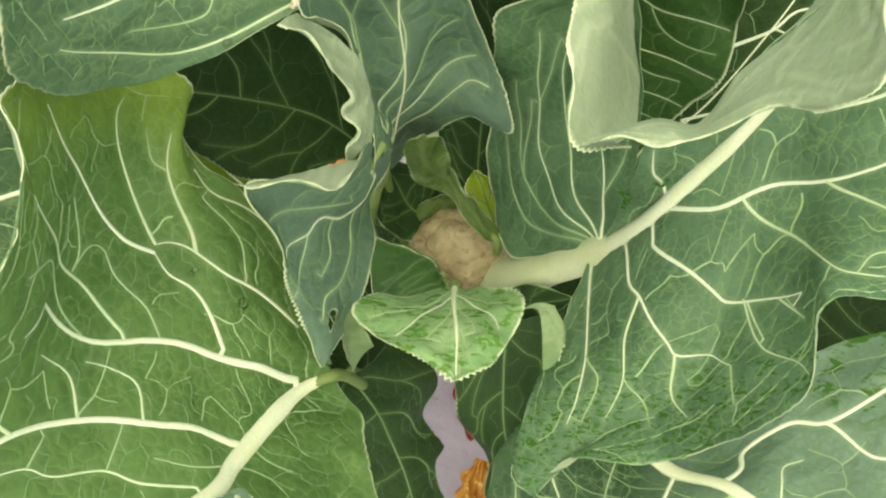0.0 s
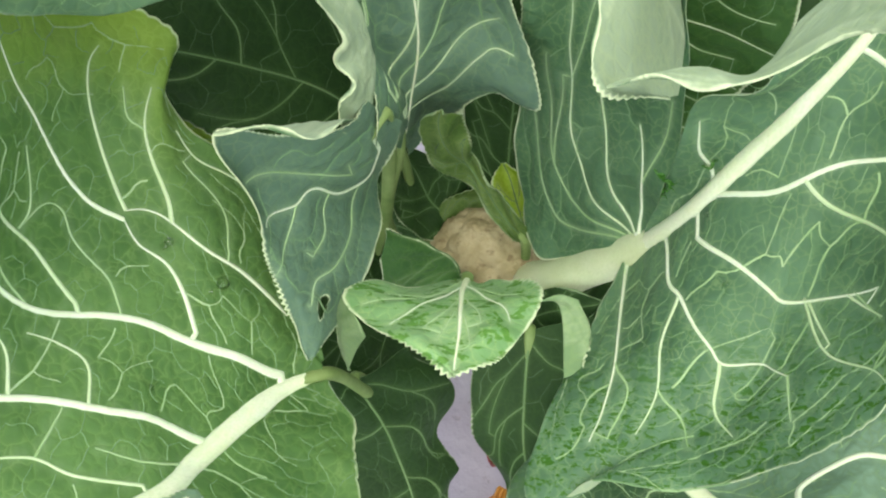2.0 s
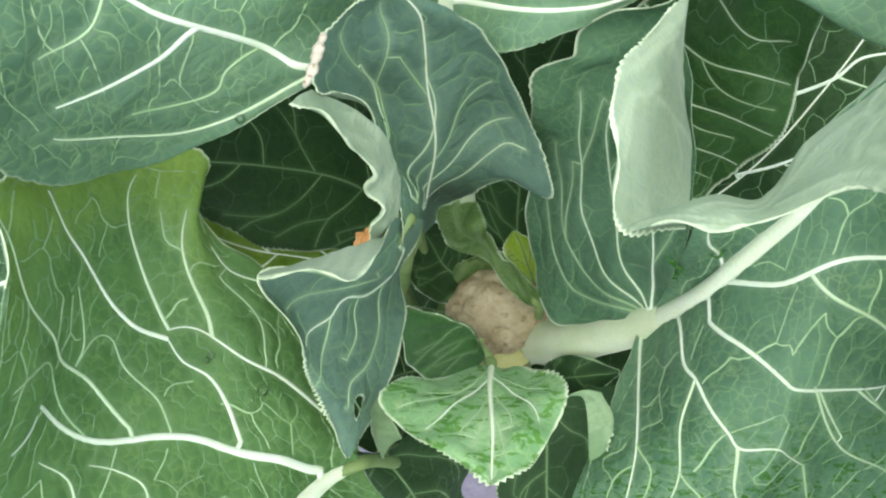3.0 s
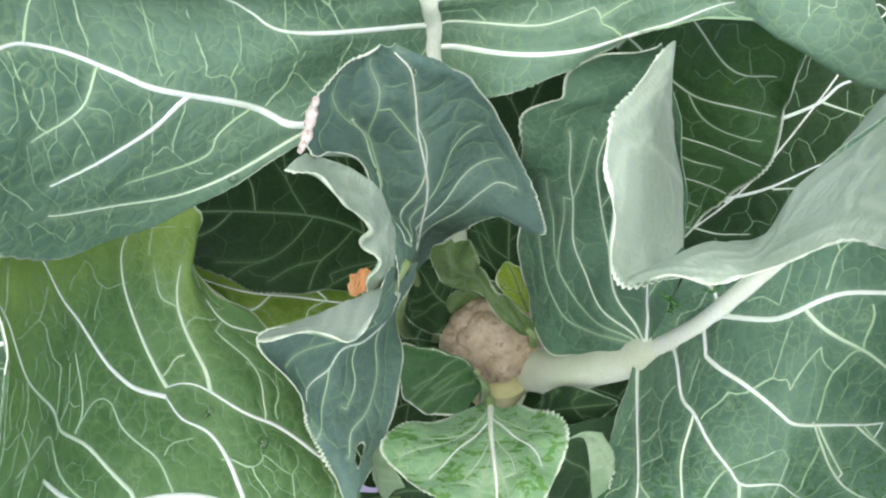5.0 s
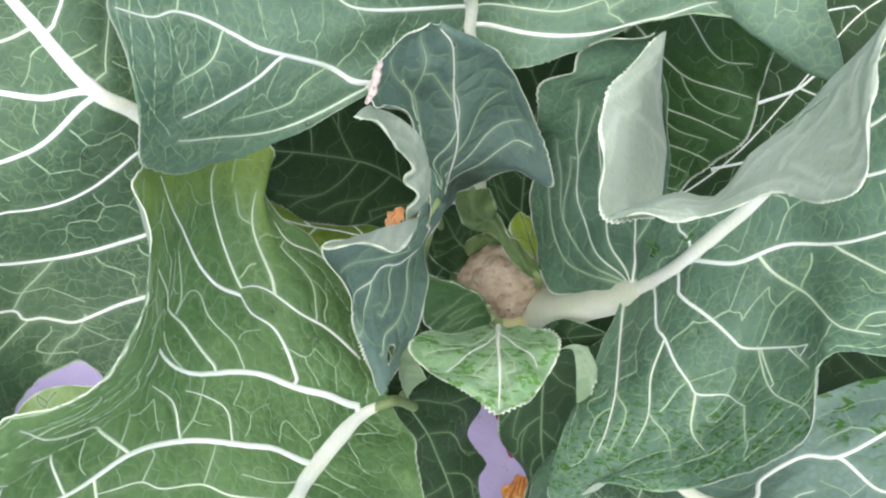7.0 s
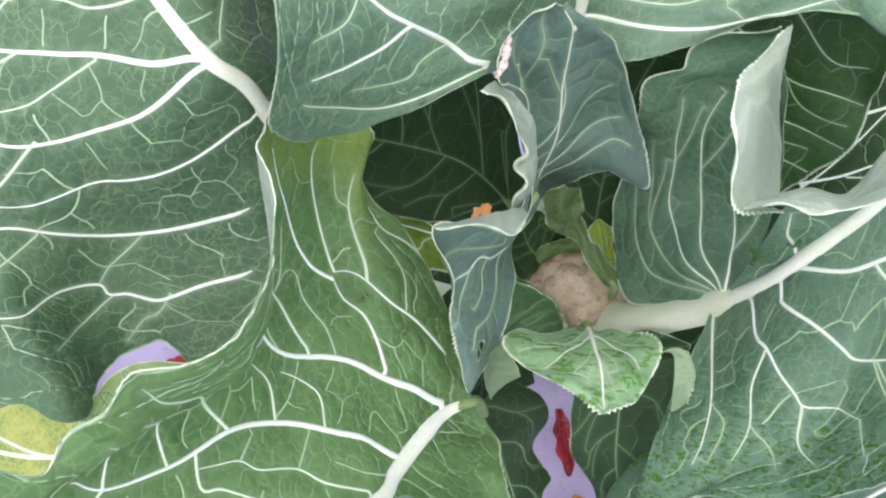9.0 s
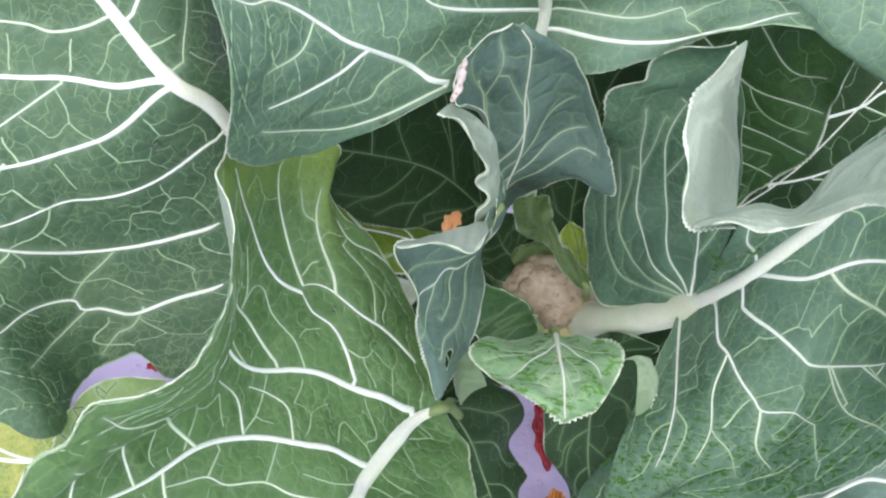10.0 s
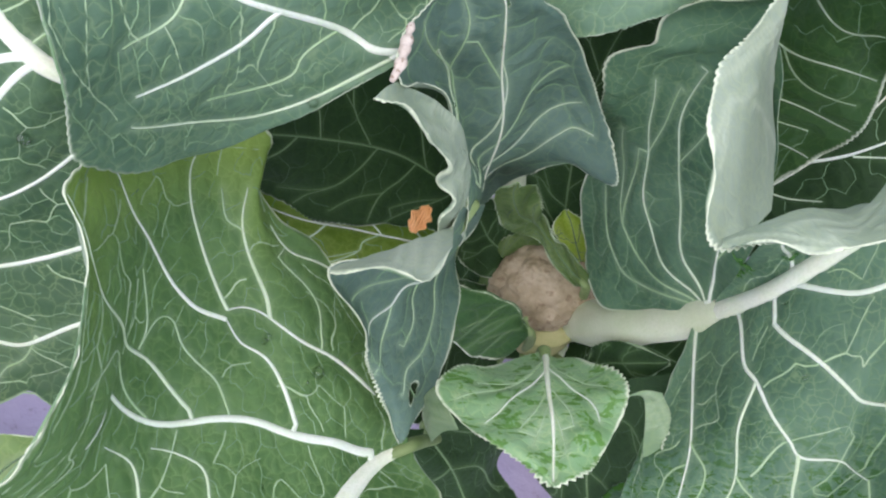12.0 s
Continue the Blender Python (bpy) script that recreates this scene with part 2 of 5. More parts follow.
def through_knots(p, knots, fine=24):
    """Catmull-Rom curve through the points p at the given knots, finely sampled."""
    if len(p) == 2:
        return p[0] + (p[1] - p[0]) * np.linspace(0, 1, fine)[:, None]
    ext = np.vstack([2 * p[0] - p[1], p, 2 * p[-1] - p[-2]])
    kx = np.concatenate([[2 * knots[0] - knots[1]], knots, [2 * knots[-1] - knots[-2]]])
    out = []
    for i in range(1, len(ext) - 2):
        t0, t1, t2, t3 = kx[i - 1:i + 3]
        t = np.linspace(t1, t2, fine, endpoint=i == len(ext) - 3)[:, None]
        a1 = (t1 - t) / (t1 - t0) * ext[i - 1] + (t - t0) / (t1 - t0) * ext[i]
        a2 = (t2 - t) / (t2 - t1) * ext[i] + (t - t1) / (t2 - t1) * ext[i + 1]
        a3 = (t3 - t) / (t3 - t2) * ext[i + 1] + (t - t2) / (t3 - t2) * ext[i + 2]
        b1 = (t2 - t) / (t2 - t0) * a1 + (t - t0) / (t2 - t0) * a2
        b2 = (t3 - t) / (t3 - t1) * a2 + (t - t1) / (t3 - t1) * a3
        out.append((t2 - t) / (t2 - t1) * b1 + (t - t1) / (t2 - t1) * b2)
    return np.vstack(out)


def knots_of(p):
    return np.concatenate([[0], np.cumsum(np.sqrt(np.linalg.norm(np.diff(p, axis=0), axis=1)) + 1e-6)])


def evenly(c, along, n):
    even = np.linspace(0, along[-1], n)
    return np.stack([np.interp(even, along, c[:, k]) for k in range(3)], 1)


def length_along(c):
    return np.concatenate([[0], np.cumsum(np.linalg.norm(np.diff(c, axis=0), axis=1))])


def spline(points, n):
    """n points evenly along a smooth curve through the given points."""
    p = np.array(points, float)
    c = through_knots(p, knots_of(p))
    return evenly(c, length_along(c), n)


def rails(guides, n):
    """The guide curves of a sheet, sampled alike; guides with equal counts keep their points side by side."""
    g = [np.array(x, float) / 100 for x in guides]
    if len({len(x) for x in g}) > 1 or len(g[0]) == 2:
        return np.array([spline(x, n) for x in g])
    k = np.mean([knots_of(x) for x in g], axis=0)
    curves = [through_knots(x, k) for x in g]
    along = np.mean([length_along(c) for c in curves], axis=0)
    return np.array([evenly(c, along, n) for c in curves])


def spread(n):
    """Places across a sheet, closer together near both rims."""
    x = np.linspace(0, 1, n)
    return 0.3 * x + 0.35 * (1 - np.cos(math.pi * x))


def across(rows, n):
    """A sheet lofted through guide curves: rows is (guides, stations, 3); returns (stations, n, 3)."""
    k = len(rows)
    ext = np.concatenate([[2 * rows[0] - rows[1]], rows, [2 * rows[-1] - rows[-2]]])
    u = spread(n) * (k - 1)
    i = np.minimum(u.astype(int), k - 2)
    f = (u - i)[:, None, None]
    p0, p1, p2, p3 = ext[i], ext[i + 1], ext[i + 2], ext[i + 3]
    q = 0.5 * (2 * p1 + (p2 - p0) * f + (2 * p0 - 5 * p1 + 4 * p2 - p3) * f ** 2 + (3 * p1 - p0 - 3 * p2 + p3) * f ** 3)
    return q.transpose(1, 0, 2)


def mesh_object(name, verts, faces, materials, parent=None, indices=None):
    me = bpy.data.meshes.new(name)
    me.from_pydata(np.asarray(verts).tolist(), [], faces)
    for m in materials:
        me.materials.append(m)
    me.polygons.foreach_set("use_smooth", [True] * len(me.polygons))
    if indices is not None:
        me.polygons.foreach_set("material_index", indices)
    me.update()
    ob = new(name, me)
    ob.parent = parent
    return ob


def with_core(ob, values):
    """How far each point lies from the sides of a vein, 0 to 1."""
    at = ob.data.attributes.new("core", "FLOAT", "POINT")
    at.data.foreach_set("value", np.asarray(values, np.float32))
    return ob


def normals_of(grid):
    ds, du = np.gradient(grid, axis=0), np.gradient(grid, axis=1)
    n = np.cross(ds, du)
    return n / np.maximum(np.linalg.norm(n, axis=2, keepdims=True), 1e-9)


def tube_mesh(points, radii, sides=10, flat=1.0):
    p, v, f = np.array(points), [], []
    tang = np.gradient(p, axis=0)
    a = np.cross(tang[-1], (0.1, 0.2, 1.0))
    frames = []
    for t in tang[::-1]:
        t = t / (np.linalg.norm(t) + 1e-9)
        a = a - t * (a @ t)
        a = a / (np.linalg.norm(a) + 1e-9)
        frames.append((t, a))
    for i, (c, (t, a), r) in enumerate(zip(p, frames[::-1], radii)):
        b = np.cross(t, a)
        v += [c + r * (math.cos(q) * a + flat * math.sin(q) * b) for q in np.linspace(0, 2 * math.pi, sides, endpoint=False)]
        if i:
            f += [((i - 1) * sides + j, (i - 1) * sides + (j + 1) % sides, i * sides + (j + 1) % sides, i * sides + j) for j in range(sides)]
    f += [tuple(range(sides))[::-1], tuple(len(v) - sides + j for j in range(sides))]
    return v, f


SHEETS = {}


class Sheet:
    """A leaf blade as a grid, which veins can be drawn on by (s, u), both 0 to 1."""

    def __init__(self, guides, ns, nu, flip):
        rows = rails(guides, ns)
        self.grid = across(rows, nu)
        self.us = spread(nu)
        self.rim = max(np.linalg.norm(np.diff(r, axis=0), axis=1).sum() for r in (rows[0], rows[-1]))
        n = normals_of(self.grid)
        self.sign = 1.0 if (n[:, :, 2] * 0.95 - n[:, :, 1] * 0.3).mean() > 0 else -1.0
        if flip:
            self.sign = -self.sign
        self.normal = n * self.sign
        self.long = np.linalg.norm(np.diff(self.grid[:, nu // 2], axis=0), axis=1).sum()

    def at(self, s, u, field=None):
        g = self.grid if field is None else field
        a, b = np.clip(s, 0, 1) * (g.shape[0] - 1), np.interp(u, self.us, np.arange(g.shape[1]))
        i, j = np.minimum(a.astype(int), g.shape[0] - 2), np.minimum(b.astype(int), g.shape[1] - 2)
        fa, fb = (a - i)[:, None], (b - j)[:, None]
        return (g[i, j] * (1 - fa) * (1 - fb) + g[i + 1, j] * fa * (1 - fb) + g[i, j + 1] * (1 - fa) * fb + g[i + 1, j + 1] * fa * fb)

    def line(self, su, step=0.0025):
        """(s, u) points evenly spaced along a smooth vein through the given (s, u)."""
        c = spline([(a, b, 0) for a, b in su], 60)[:, :2]
        p = self.at(c[:, 0], c[:, 1])
        d = np.concatenate([[0], np.cumsum(np.linalg.norm(np.diff(p, axis=0), axis=1))])
        n = max(4, int(d[-1] / step))
        e = np.linspace(0, d[-1], n)
        return np.stack([np.interp(e, d, c[:, 0]), np.interp(e, d, c[:, 1])], 1)


def ribbon(sheet, su, widths, lift):
    """Half-round rib lying on the blade: five points across."""
    p, n = sheet.at(su[:, 0], su[:, 1]), sheet.at(su[:, 0], su[:, 1], sheet.normal)
    t = np.gradient(p, axis=0)
    side = np.cross(t, n)
    side /= np.maximum(np.linalg.norm(side, axis=1, keepdims=True), 1e-9)
    w = np.asarray(widths)[:, None]
    rows = [p + side * w * a * 0.5 + n * (w * h * lift + 0.00022 * k) for a, h, k in ((-1, -0.25, -2.5), (-0.55, 0.35, 1), (0, 0.55, 1.4), (0.55, 0.35, 1), (1, -0.25, -2.5))]
    v = np.stack(rows, 1).reshape(-1, 3)
    f = [(i * 5 + j, i * 5 + j + 1, i * 5 + j + 6, i * 5 + j + 5) for i in range(len(p) - 1) for j in range(4)]
    if sheet.sign < 0:
        f = [q[::-1] for q in f]
    return v, f


def joined(sheet, m, others):
    """A vein whose loose ends are led on to the nearest other vein."""
    su = np.vstack(others)
    p = sheet.at(su[:, 0], su[:, 1])
    for end, reach in ((0, 0.022), (-1, 0.009)):
        d = np.linalg.norm(p - sheet.at(m[[end], 0], m[[end], 1]), axis=1)
        n = int(d.argmin())
        if 0.0012 < d[n] < reach:
            k = np.linspace(0, 1, max(3, int(d[n] / 0.0025)) + 1)[:-1, None]
            m = np.vstack([su[n] + k * (m[0] - su[n]), m]) if end == 0 else np.vstack([m, (su[n] + k * (m[-1] - su[n]))[::-1]])
    return m


def near_any(sheet, m, others):
    su = np.vstack(others)
    return np.linalg.norm(sheet.at(su[:, 0], su[:, 1]) - sheet.at(m[:1, 0], m[:1, 1]), axis=1).min() < 0.002


def cell_net(sheet, mains, rng, gap, gone):
    """The net of fine veins: runs of (s, u) round cells about gap wide, which lean against the main veins. Returns (n, 6, 2)."""
    g, nu = sheet.grid, sheet.grid.shape[1]
    wide = np.concatenate([np.zeros((len(g), 1)), np.cumsum(np.linalg.norm(np.diff(g, axis=1), axis=2), axis=1)], 1)
    wide -= wide[:, nu // 2:nu // 2 + 1]

    def flat(s, u):
        return np.array([s * sheet.long, np.interp(u, sheet.us, wide[min(len(g) - 1, int(s * (len(g) - 1)))])])

    def back(xy):
        su = np.empty_like(xy)
        su[:, 0] = np.clip(xy[:, 0] / sheet.long, 0, 1)
        for i, (s, y) in enumerate(zip(su[:, 0], xy[:, 1])):
            su[i, 1] = np.interp(y, wide[int(s * (len(g) - 1))], sheet.us)
        return su

    seeds, held = [], {}

    def clear(p, least):
        c = tuple((p / gap).astype(int))
        near = (q for a in (-1, 0, 1) for b in (-1, 0, 1) for d in (-1, 0, 1) for q in held.get((c[0] + a, c[1] + b, c[2] + d), ()))
        return all(((p - q) ** 2).sum() > least ** 2 for q in near)

    def hold(s, u, least):
        p = sheet.at(np.array([s]), np.array([u]))[0]
        if clear(p, least):
            held.setdefault(tuple((p / gap).astype(int)), []).append(p)
            seeds.append(flat(s, u))

    for m in mains:
        every = max(2, int(0.95 * gap / 0.0025)) if len(m) != 6 else 3
        for i in range(rng.randrange(1, every + 1), len(m) - 1, every):
            a, b = flat(*m[i - 1]), flat(*m[i + 1])
            d = (b - a) / (np.linalg.norm(b - a) + 1e-9)
            for side in (1, -1):
                q = flat(*m[i]) + side * 0.45 * gap * np.array([-d[1], d[0]]) * rng.uniform(0.85, 1.2) + d * rng.uniform(-0.2, 0.2) * gap
                (s, u), = back(q[None])
                if 0.005 < s < 0.995 and 0.01 < u < 0.99:
                    hold(s, u, 0.62 * gap)
    area = np.linalg.norm(np.cross(g[1:, :-1] - g[:-1, :-1], g[:-1, 1:] - g[:-1, :-1]), axis=2).ravel()
    pick = np.cumsum(area) / area.sum()
    for _ in range(int(9 * area.sum() / gap ** 2)):
        k = int(np.searchsorted(pick, rng.random()))
        i, j = divmod(min(k, len(area) - 1), nu - 1)
        hold(min(1, (i + rng.random()) / (len(g) - 1)), sheet.us[j] + rng.random() * (sheet.us[j + 1] - sheet.us[j]), 0.85 * gap)
    if len(seeds) < 8:
        return np.zeros((0, 6, 2)), np.zeros(0)
    verts, _, tris, *_ = geometry.delaunay_2d_cdt([Vector(q) for q in seeds], [], [], 0, 1e-7)
    v = np.array([tuple(q) for q in verts])
    mid = np.array([v[list(t)].mean(0) for t in tris])
    shared = {}
    for n, t in enumerate(tris):
        for a, b in zip(t, (*t[1:], t[0])):
            shared.setdefault((min(a, b), max(a, b)), []).append(n)
    tree = kdtree.KDTree(sum(len(m) for m in mains))
    for n, p in enumerate(np.vstack([sheet.at(m[:, 0], m[:, 1]) for m in mains])):
        tree.insert(p, n)
    tree.balance()
    runs, near = [], []
    k = np.linspace(0, 1, 6)[:, None]
    for pair in shared.values():
        if len(pair) < 2 or rng.random() < gone:
            continue
        a, b = mid[pair[0]], mid[pair[1]]
        d = b - a
        if np.linalg.norm(d) > 2.2 * gap:
            continue
        bow = rng.uniform(-0.12, 0.12) * np.sin(math.pi * k) + rng.uniform(-0.06, 0.06) * np.sin(2 * math.pi * k)
        su = back(a + k * d + bow * np.array([-d[1], d[0]]))
        p = sheet.at(su[:, 0], su[:, 1])
        off = [tree.find(q)[2] for q in (p[0], p[2], p[-1])]
        if max(off) < 0.32 * gap or np.linalg.norm(p[0] - p[-1]) > 2.5 * gap:
            continue
        runs.append(su)
        near.append(min(off))
    return np.array(runs).reshape(-1, 6, 2), np.array(near)


def net_mesh(sheet, runs, widths):
    """All fine veins of a blade as low ridges, three points across."""
    flat = runs.reshape(-1, 2)
    p, n = (sheet.at(flat[:, 0], flat[:, 1], f).reshape(len(runs), 6, 3) for f in (None, sheet.normal))
    side = np.cross(np.gradient(p, axis=1), n)
    side /= np.maximum(np.linalg.norm(side, axis=2, keepdims=True), 1e-9)
    w = widths[:, None, None]
    v = np.stack([p - side * w * 0.5 - n * 0.0003, p + n * (0.00028 + 0.12 * w), p + side * w * 0.5 - n * 0.0003], 2).reshape(-1, 3)
    base = (np.arange(len(runs))[:, None] * 18 + np.arange(5)[None] * 3).ravel()
    f = np.vstack([np.stack([base + a, base + a + 1, base + a + 4, base + a + 3], 1) for a in (0, 1)])
    return v, (f[:, ::-1] if sheet.sign < 0 else f).tolist()


def leaf(plant, label, kind, guides, mid, veins=(), seed=1, flip=False, parent=None, petiole=None, wet=0, name="leaf", rib=0.006, neck=1.0, stalk=None, plain=False, hole=None, net=True, puff=0.0021, teeth=None, folds=()):
    """One leaf: a thick lofted blade with a toothed rim, its midrib, side veins, net of fine veins and stalk."""
    rng = random.Random(seed)
    if plain:
        puff = 0.0011
    if flip:
        puff, folds = 0.0003, (0,)
    sheet = Sheet(guides, 40, 8, flip)
    small = sheet.rim < 0.45
    ns = int(min(420 if small else 560, max(80, sheet.rim / (0.0006 if small else 0.0015))))
    nu = (88 if sheet.long > 0.16 and not plain else 64) if len(guides) > 2 and sheet.long > 0.08 else 40
    sheet = Sheet(guides, ns, nu, flip)
    teeth = teeth or (0.5 if flip or kind == "dark" or sheet.long > 0.2 else 0.75)
    s, u = np.meshgrid(np.linspace(0, 1, ns), spread(nu), indexing="ij")
    # gentle waves of the blade, stronger near the rim
    edge = np.abs(2 * u - 1) ** 2
    wave = sum(np.sin(2 * math.pi * (rng.uniform(1, 4) * s + rng.uniform(-2, 2) * u) + rng.uniform(0, 6)) for _ in range(5))
    sheet.grid = sheet.grid + sheet.normal * ((0.2 if flip else 1.0) * wave * (0.0006 + 0.0008 * edge) * min(1, sheet.long / 0.2))[:, :, None]
    um = mid / (len(guides) - 1)
    mains = []
    if veins:
        for w, *su in veins:
            mains.append((w, sheet.line(su)))
    elif net:
        count = max(3, int(sheet.long / 0.05))
        for sgn in (-1, 1):
            far = 0.97 if sgn > 0 else 0.03
            if abs(far - um) < 0.1:
                continue
            for i in range(count):
                a = 0.05 + 0.7 * (i + rng.uniform(-0.35, 0.35)) / count
                b = min(0.97, a + rng.uniform(0.1, 0.24))
                w = 0.003 * min(1, sheet.long / 0.2) * rng.uniform(0.7, 1.2)
                path = [(min(0.98, max(0.02, a + q * (b - a) + (rng.uniform(-0.022, 0.022) if q else 0))), um + q ** 0.9 * (far - um)) for q in (0, 0.28, 0.52, 0.74, 1.0)]
                mains.append((w, sheet.line(path)))
                fork = rng.choice((1, 2))
                s0, u0 = path[fork]
                mains.append((0.6 * w, sheet.line([(s0, u0), (min(0.98, s0 + rng.uniform(0.05, 0.09)), u0 + 0.3 * (far - u0)), (min(0.99, s0 + rng.uniform(0.12, 0.18)), u0 + rng.uniform(0.55, 0.8) * (far - u0))])))
    centre = sheet.line([(0.0, um), (0.35, um), (0.7, um), (0.985, um)])
    heads = [m[0] for _, m in mains]
    mains = [(w, joined(sheet, m, [q for k, (_, q) in enumerate(mains) if k != i] + [centre])) for i, (w, m) in enumerate(mains)]
    lines = [m for _, m in mains] + ([centre] if rib else [])
    if plain:
        mains = [(0.5 * w, m) for w, m in mains]
    coarse = fine = np.zeros((0, 6, 2))
    if net and lines and not flip:
        gap = net if isinstance(net, float) else 0.018 if small else 0.027
        coarse, coarse_off = cell_net(sheet, lines, rng, gap, 0.2)
        if not plain and not small:
            fine, fine_off = cell_net(sheet, lines + list(coarse), rng, 0.45 * gap, 0.3)
    # blade puffed up between the veins
    fade = np.zeros((ns, nu))
    if lines:
        flat = sheet.grid.reshape(-1, 3)
        far = []
        for runs in (lines, coarse, fine):
            pts = [sheet.at(m[:, 0], m[:, 1]) for m in runs]
            tree = kdtree.KDTree(sum(len(p) for p in pts))
            for n, p in enumerate(q for run in pts for q in run):
                tree.insert(p, n)
            tree.balance()
            far.append(np.array([tree.find(q)[2] for q in flat]) if pts else np.full(len(flat), 1.0))
        d_main, d_all = np.minimum(far[0], far[1]), np.min(far, axis=0)
        lift = puff * 0.2 * (1 - np.exp(-(d_all / 0.004) ** 2)) + puff * 0.95 * (1 - np.exp(-(d_main / 0.010) ** 2))
        sheet.grid = (flat + sheet.normal.reshape(-1, 3) * lift[:, None]).reshape(ns, nu, 3)
        fade = np.maximum(0.8 * np.exp(-(far[0] / 0.0026) ** 2), 0.2 * np.exp(-(d_main / 0.0024) ** 2)).reshape(ns, nu)
    # toothed, uneven rim
    for col, nxt in ((0, 5), (nu - 1, nu - 6)):
        out = sheet.grid[:, col] - sheet.grid[:, nxt]
        out /= np.maximum(np.linalg.norm(out, axis=1, keepdims=True), 1e-6)
        span = np.linalg.norm(np.diff(sheet.grid[:, col], axis=0), axis=1).sum()
        k = np.linspace(0, span, ns)
        step = k / (0.0036 if small else 0.0058) + 1.3 * np.sin(k * 61 + seed) + 0.7 * np.sin(k * 143 + 2 * seed)
        tooth = 1 - np.abs(2 * (step % 1) - 1) ** (1.1 if small else 2)
        size = teeth * (0.55 + 0.45 * np.sin(k * 47 + 3 * seed))
        if flip:
            size = 0.8 * teeth * np.abs(np.sin(k * 71 + 3 * seed) * np.sin(k * 29 + seed)) + 0.1
        off = 0.0025 * tooth * size + 0.0012 * np.sin(k * 120 + seed) * np.sin(k * 67) - 0.0006
        off *= np.minimum(1, np.minimum(np.arange(ns), np.arange(ns)[::-1]) / 6)
        bare = int(col > 0) in folds
        if bare:
            off *= 0
        for c, w in ((0, 1.0), (1, 0.8), (2, 0.5), (3, 0.2)):
            j = col + c if col == 0 else col - c
            sheet.grid[:, j] += out * (off * w)[:, None]
            if not bare:
                sheet.grid[:, j] += sheet.normal[:, j] * ((0.0024 if flip else 0.0011) * np.sin(k * 120 + 2 * seed) * np.sin(k * 41) * w)[:, None]
    sheet.normal = normals_of(sheet.grid) * sheet.sign
    from_rim = np.minimum(np.linalg.norm(sheet.grid - sheet.grid[:, :1], axis=2) + (0 in folds), np.linalg.norm(sheet.grid - sheet.grid[:, -1:], axis=2) + (1 in folds))
    rimness = np.clip(1.1 - from_rim / (0.0024 if small else 0.0021), 0, 1) * np.clip(sheet.long / 0.1, 0.7, 1) * (1.0 if kind == "green" or small and kind not in ("dark", "young") else 0.42)
    rimness *= np.clip(1.6 - 25 * np.minimum(u, 1 - u), 0, 1) * np.clip(20 * s - 0.3, 0, 1)
    rimness *= (0.75 + 0.25 * np.sin(s * 31 + seed) * np.sin(s * 13 + 2 * seed))
    # strip along the first rim that gets the painted backlight
    backlit_strip = np.clip(1.25 - np.linalg.norm(sheet.grid - sheet.grid[:, :1], axis=2) / 0.04, 0, 1) * np.clip((s - 0.2) / 0.1, 0, 1) * np.clip((0.62 - s) / 0.15, 0, 1) * 0.55
    thick = 0.00045 + 0.0006 * fade
    top, bottom = sheet.grid.reshape(-1, 3), (sheet.grid - sheet.normal * thick[:, :, None]).reshape(-1, 3)
    idx = np.arange(ns * nu).reshape(ns, nu)
    quads = np.stack([idx[:-1, :-1], idx[1:, :-1], idx[1:, 1:], idx[:-1, 1:]], -1).reshape(-1, 4)
    ring = np.concatenate([idx[0, :-1], idx[:-1, -1], idx[-1, :0:-1], idx[:0:-1, 0]])
    nxt = np.roll(ring, -1)
    skirt = np.stack([ring, nxt, nxt + ns * nu, ring + ns * nu], 1)
    if hole:
        hs, hu, rs, ru = hole
        mid_s, mid_u = s.ravel()[quads].mean(1), u.ravel()[quads].mean(1)
        quads = quads[((mid_s - hs) / rs) ** 2 + ((mid_u - hu) / ru) ** 2 > 1]
        rimness = np.maximum(rimness, np.exp(-((((s - hs) / rs) ** 2 + ((u - hu) / ru) ** 2) - 1.1) ** 2 * 12) * 0.6)
    under = quads[:, ::-1] + ns * nu
    if sheet.sign < 0:
        quads, under, skirt = quads[:, ::-1], under[:, ::-1], skirt[:, ::-1]
    faces = np.vstack([quads, under, skirt]).tolist()
    which = [0] * len(quads) + [1] * (len(under) + len(skirt))
    below = UNDER_GREEN if kind in ("young", "yellowgreen", "yellow", "dark", "pale") else UNDER
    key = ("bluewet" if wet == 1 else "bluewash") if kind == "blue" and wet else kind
    ob = mesh_object(name, np.vstack([top, bottom]), faces, [TOP[key], below], parent or plant, which)
    if label:
        ob["label"] = label
    for attr, field in (("vein", fade), ("rim", rimness), ("margin", backlit_strip)):
        at = ob.data.attributes.new(attr, "FLOAT", "POINT")
        at.data.foreach_set("value", np.concatenate([field.ravel()] * 2).astype(np.float32))
    SHEETS[ob] = sheet
    deep = parent is None
    host = ob if deep else ob.parent
    tip_w = 0.0012
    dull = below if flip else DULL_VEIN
    across_rib = np.array([0.0, 0.75, 1.0, 0.75, 0.0])
    if rib:
        k = np.linspace(0, 1, len(centre))
        v, f = ribbon(sheet, centre, (tip_w + (rib - tip_w) * (1 - k)) * (neck + (1 - neck) * np.clip(k / 0.14, 0, 1)), 0.4)
        with_core(mesh_object("midrib", v, f, [dull if plain else RIB], host), np.outer(1 - 0.3 * k, across_rib).ravel())
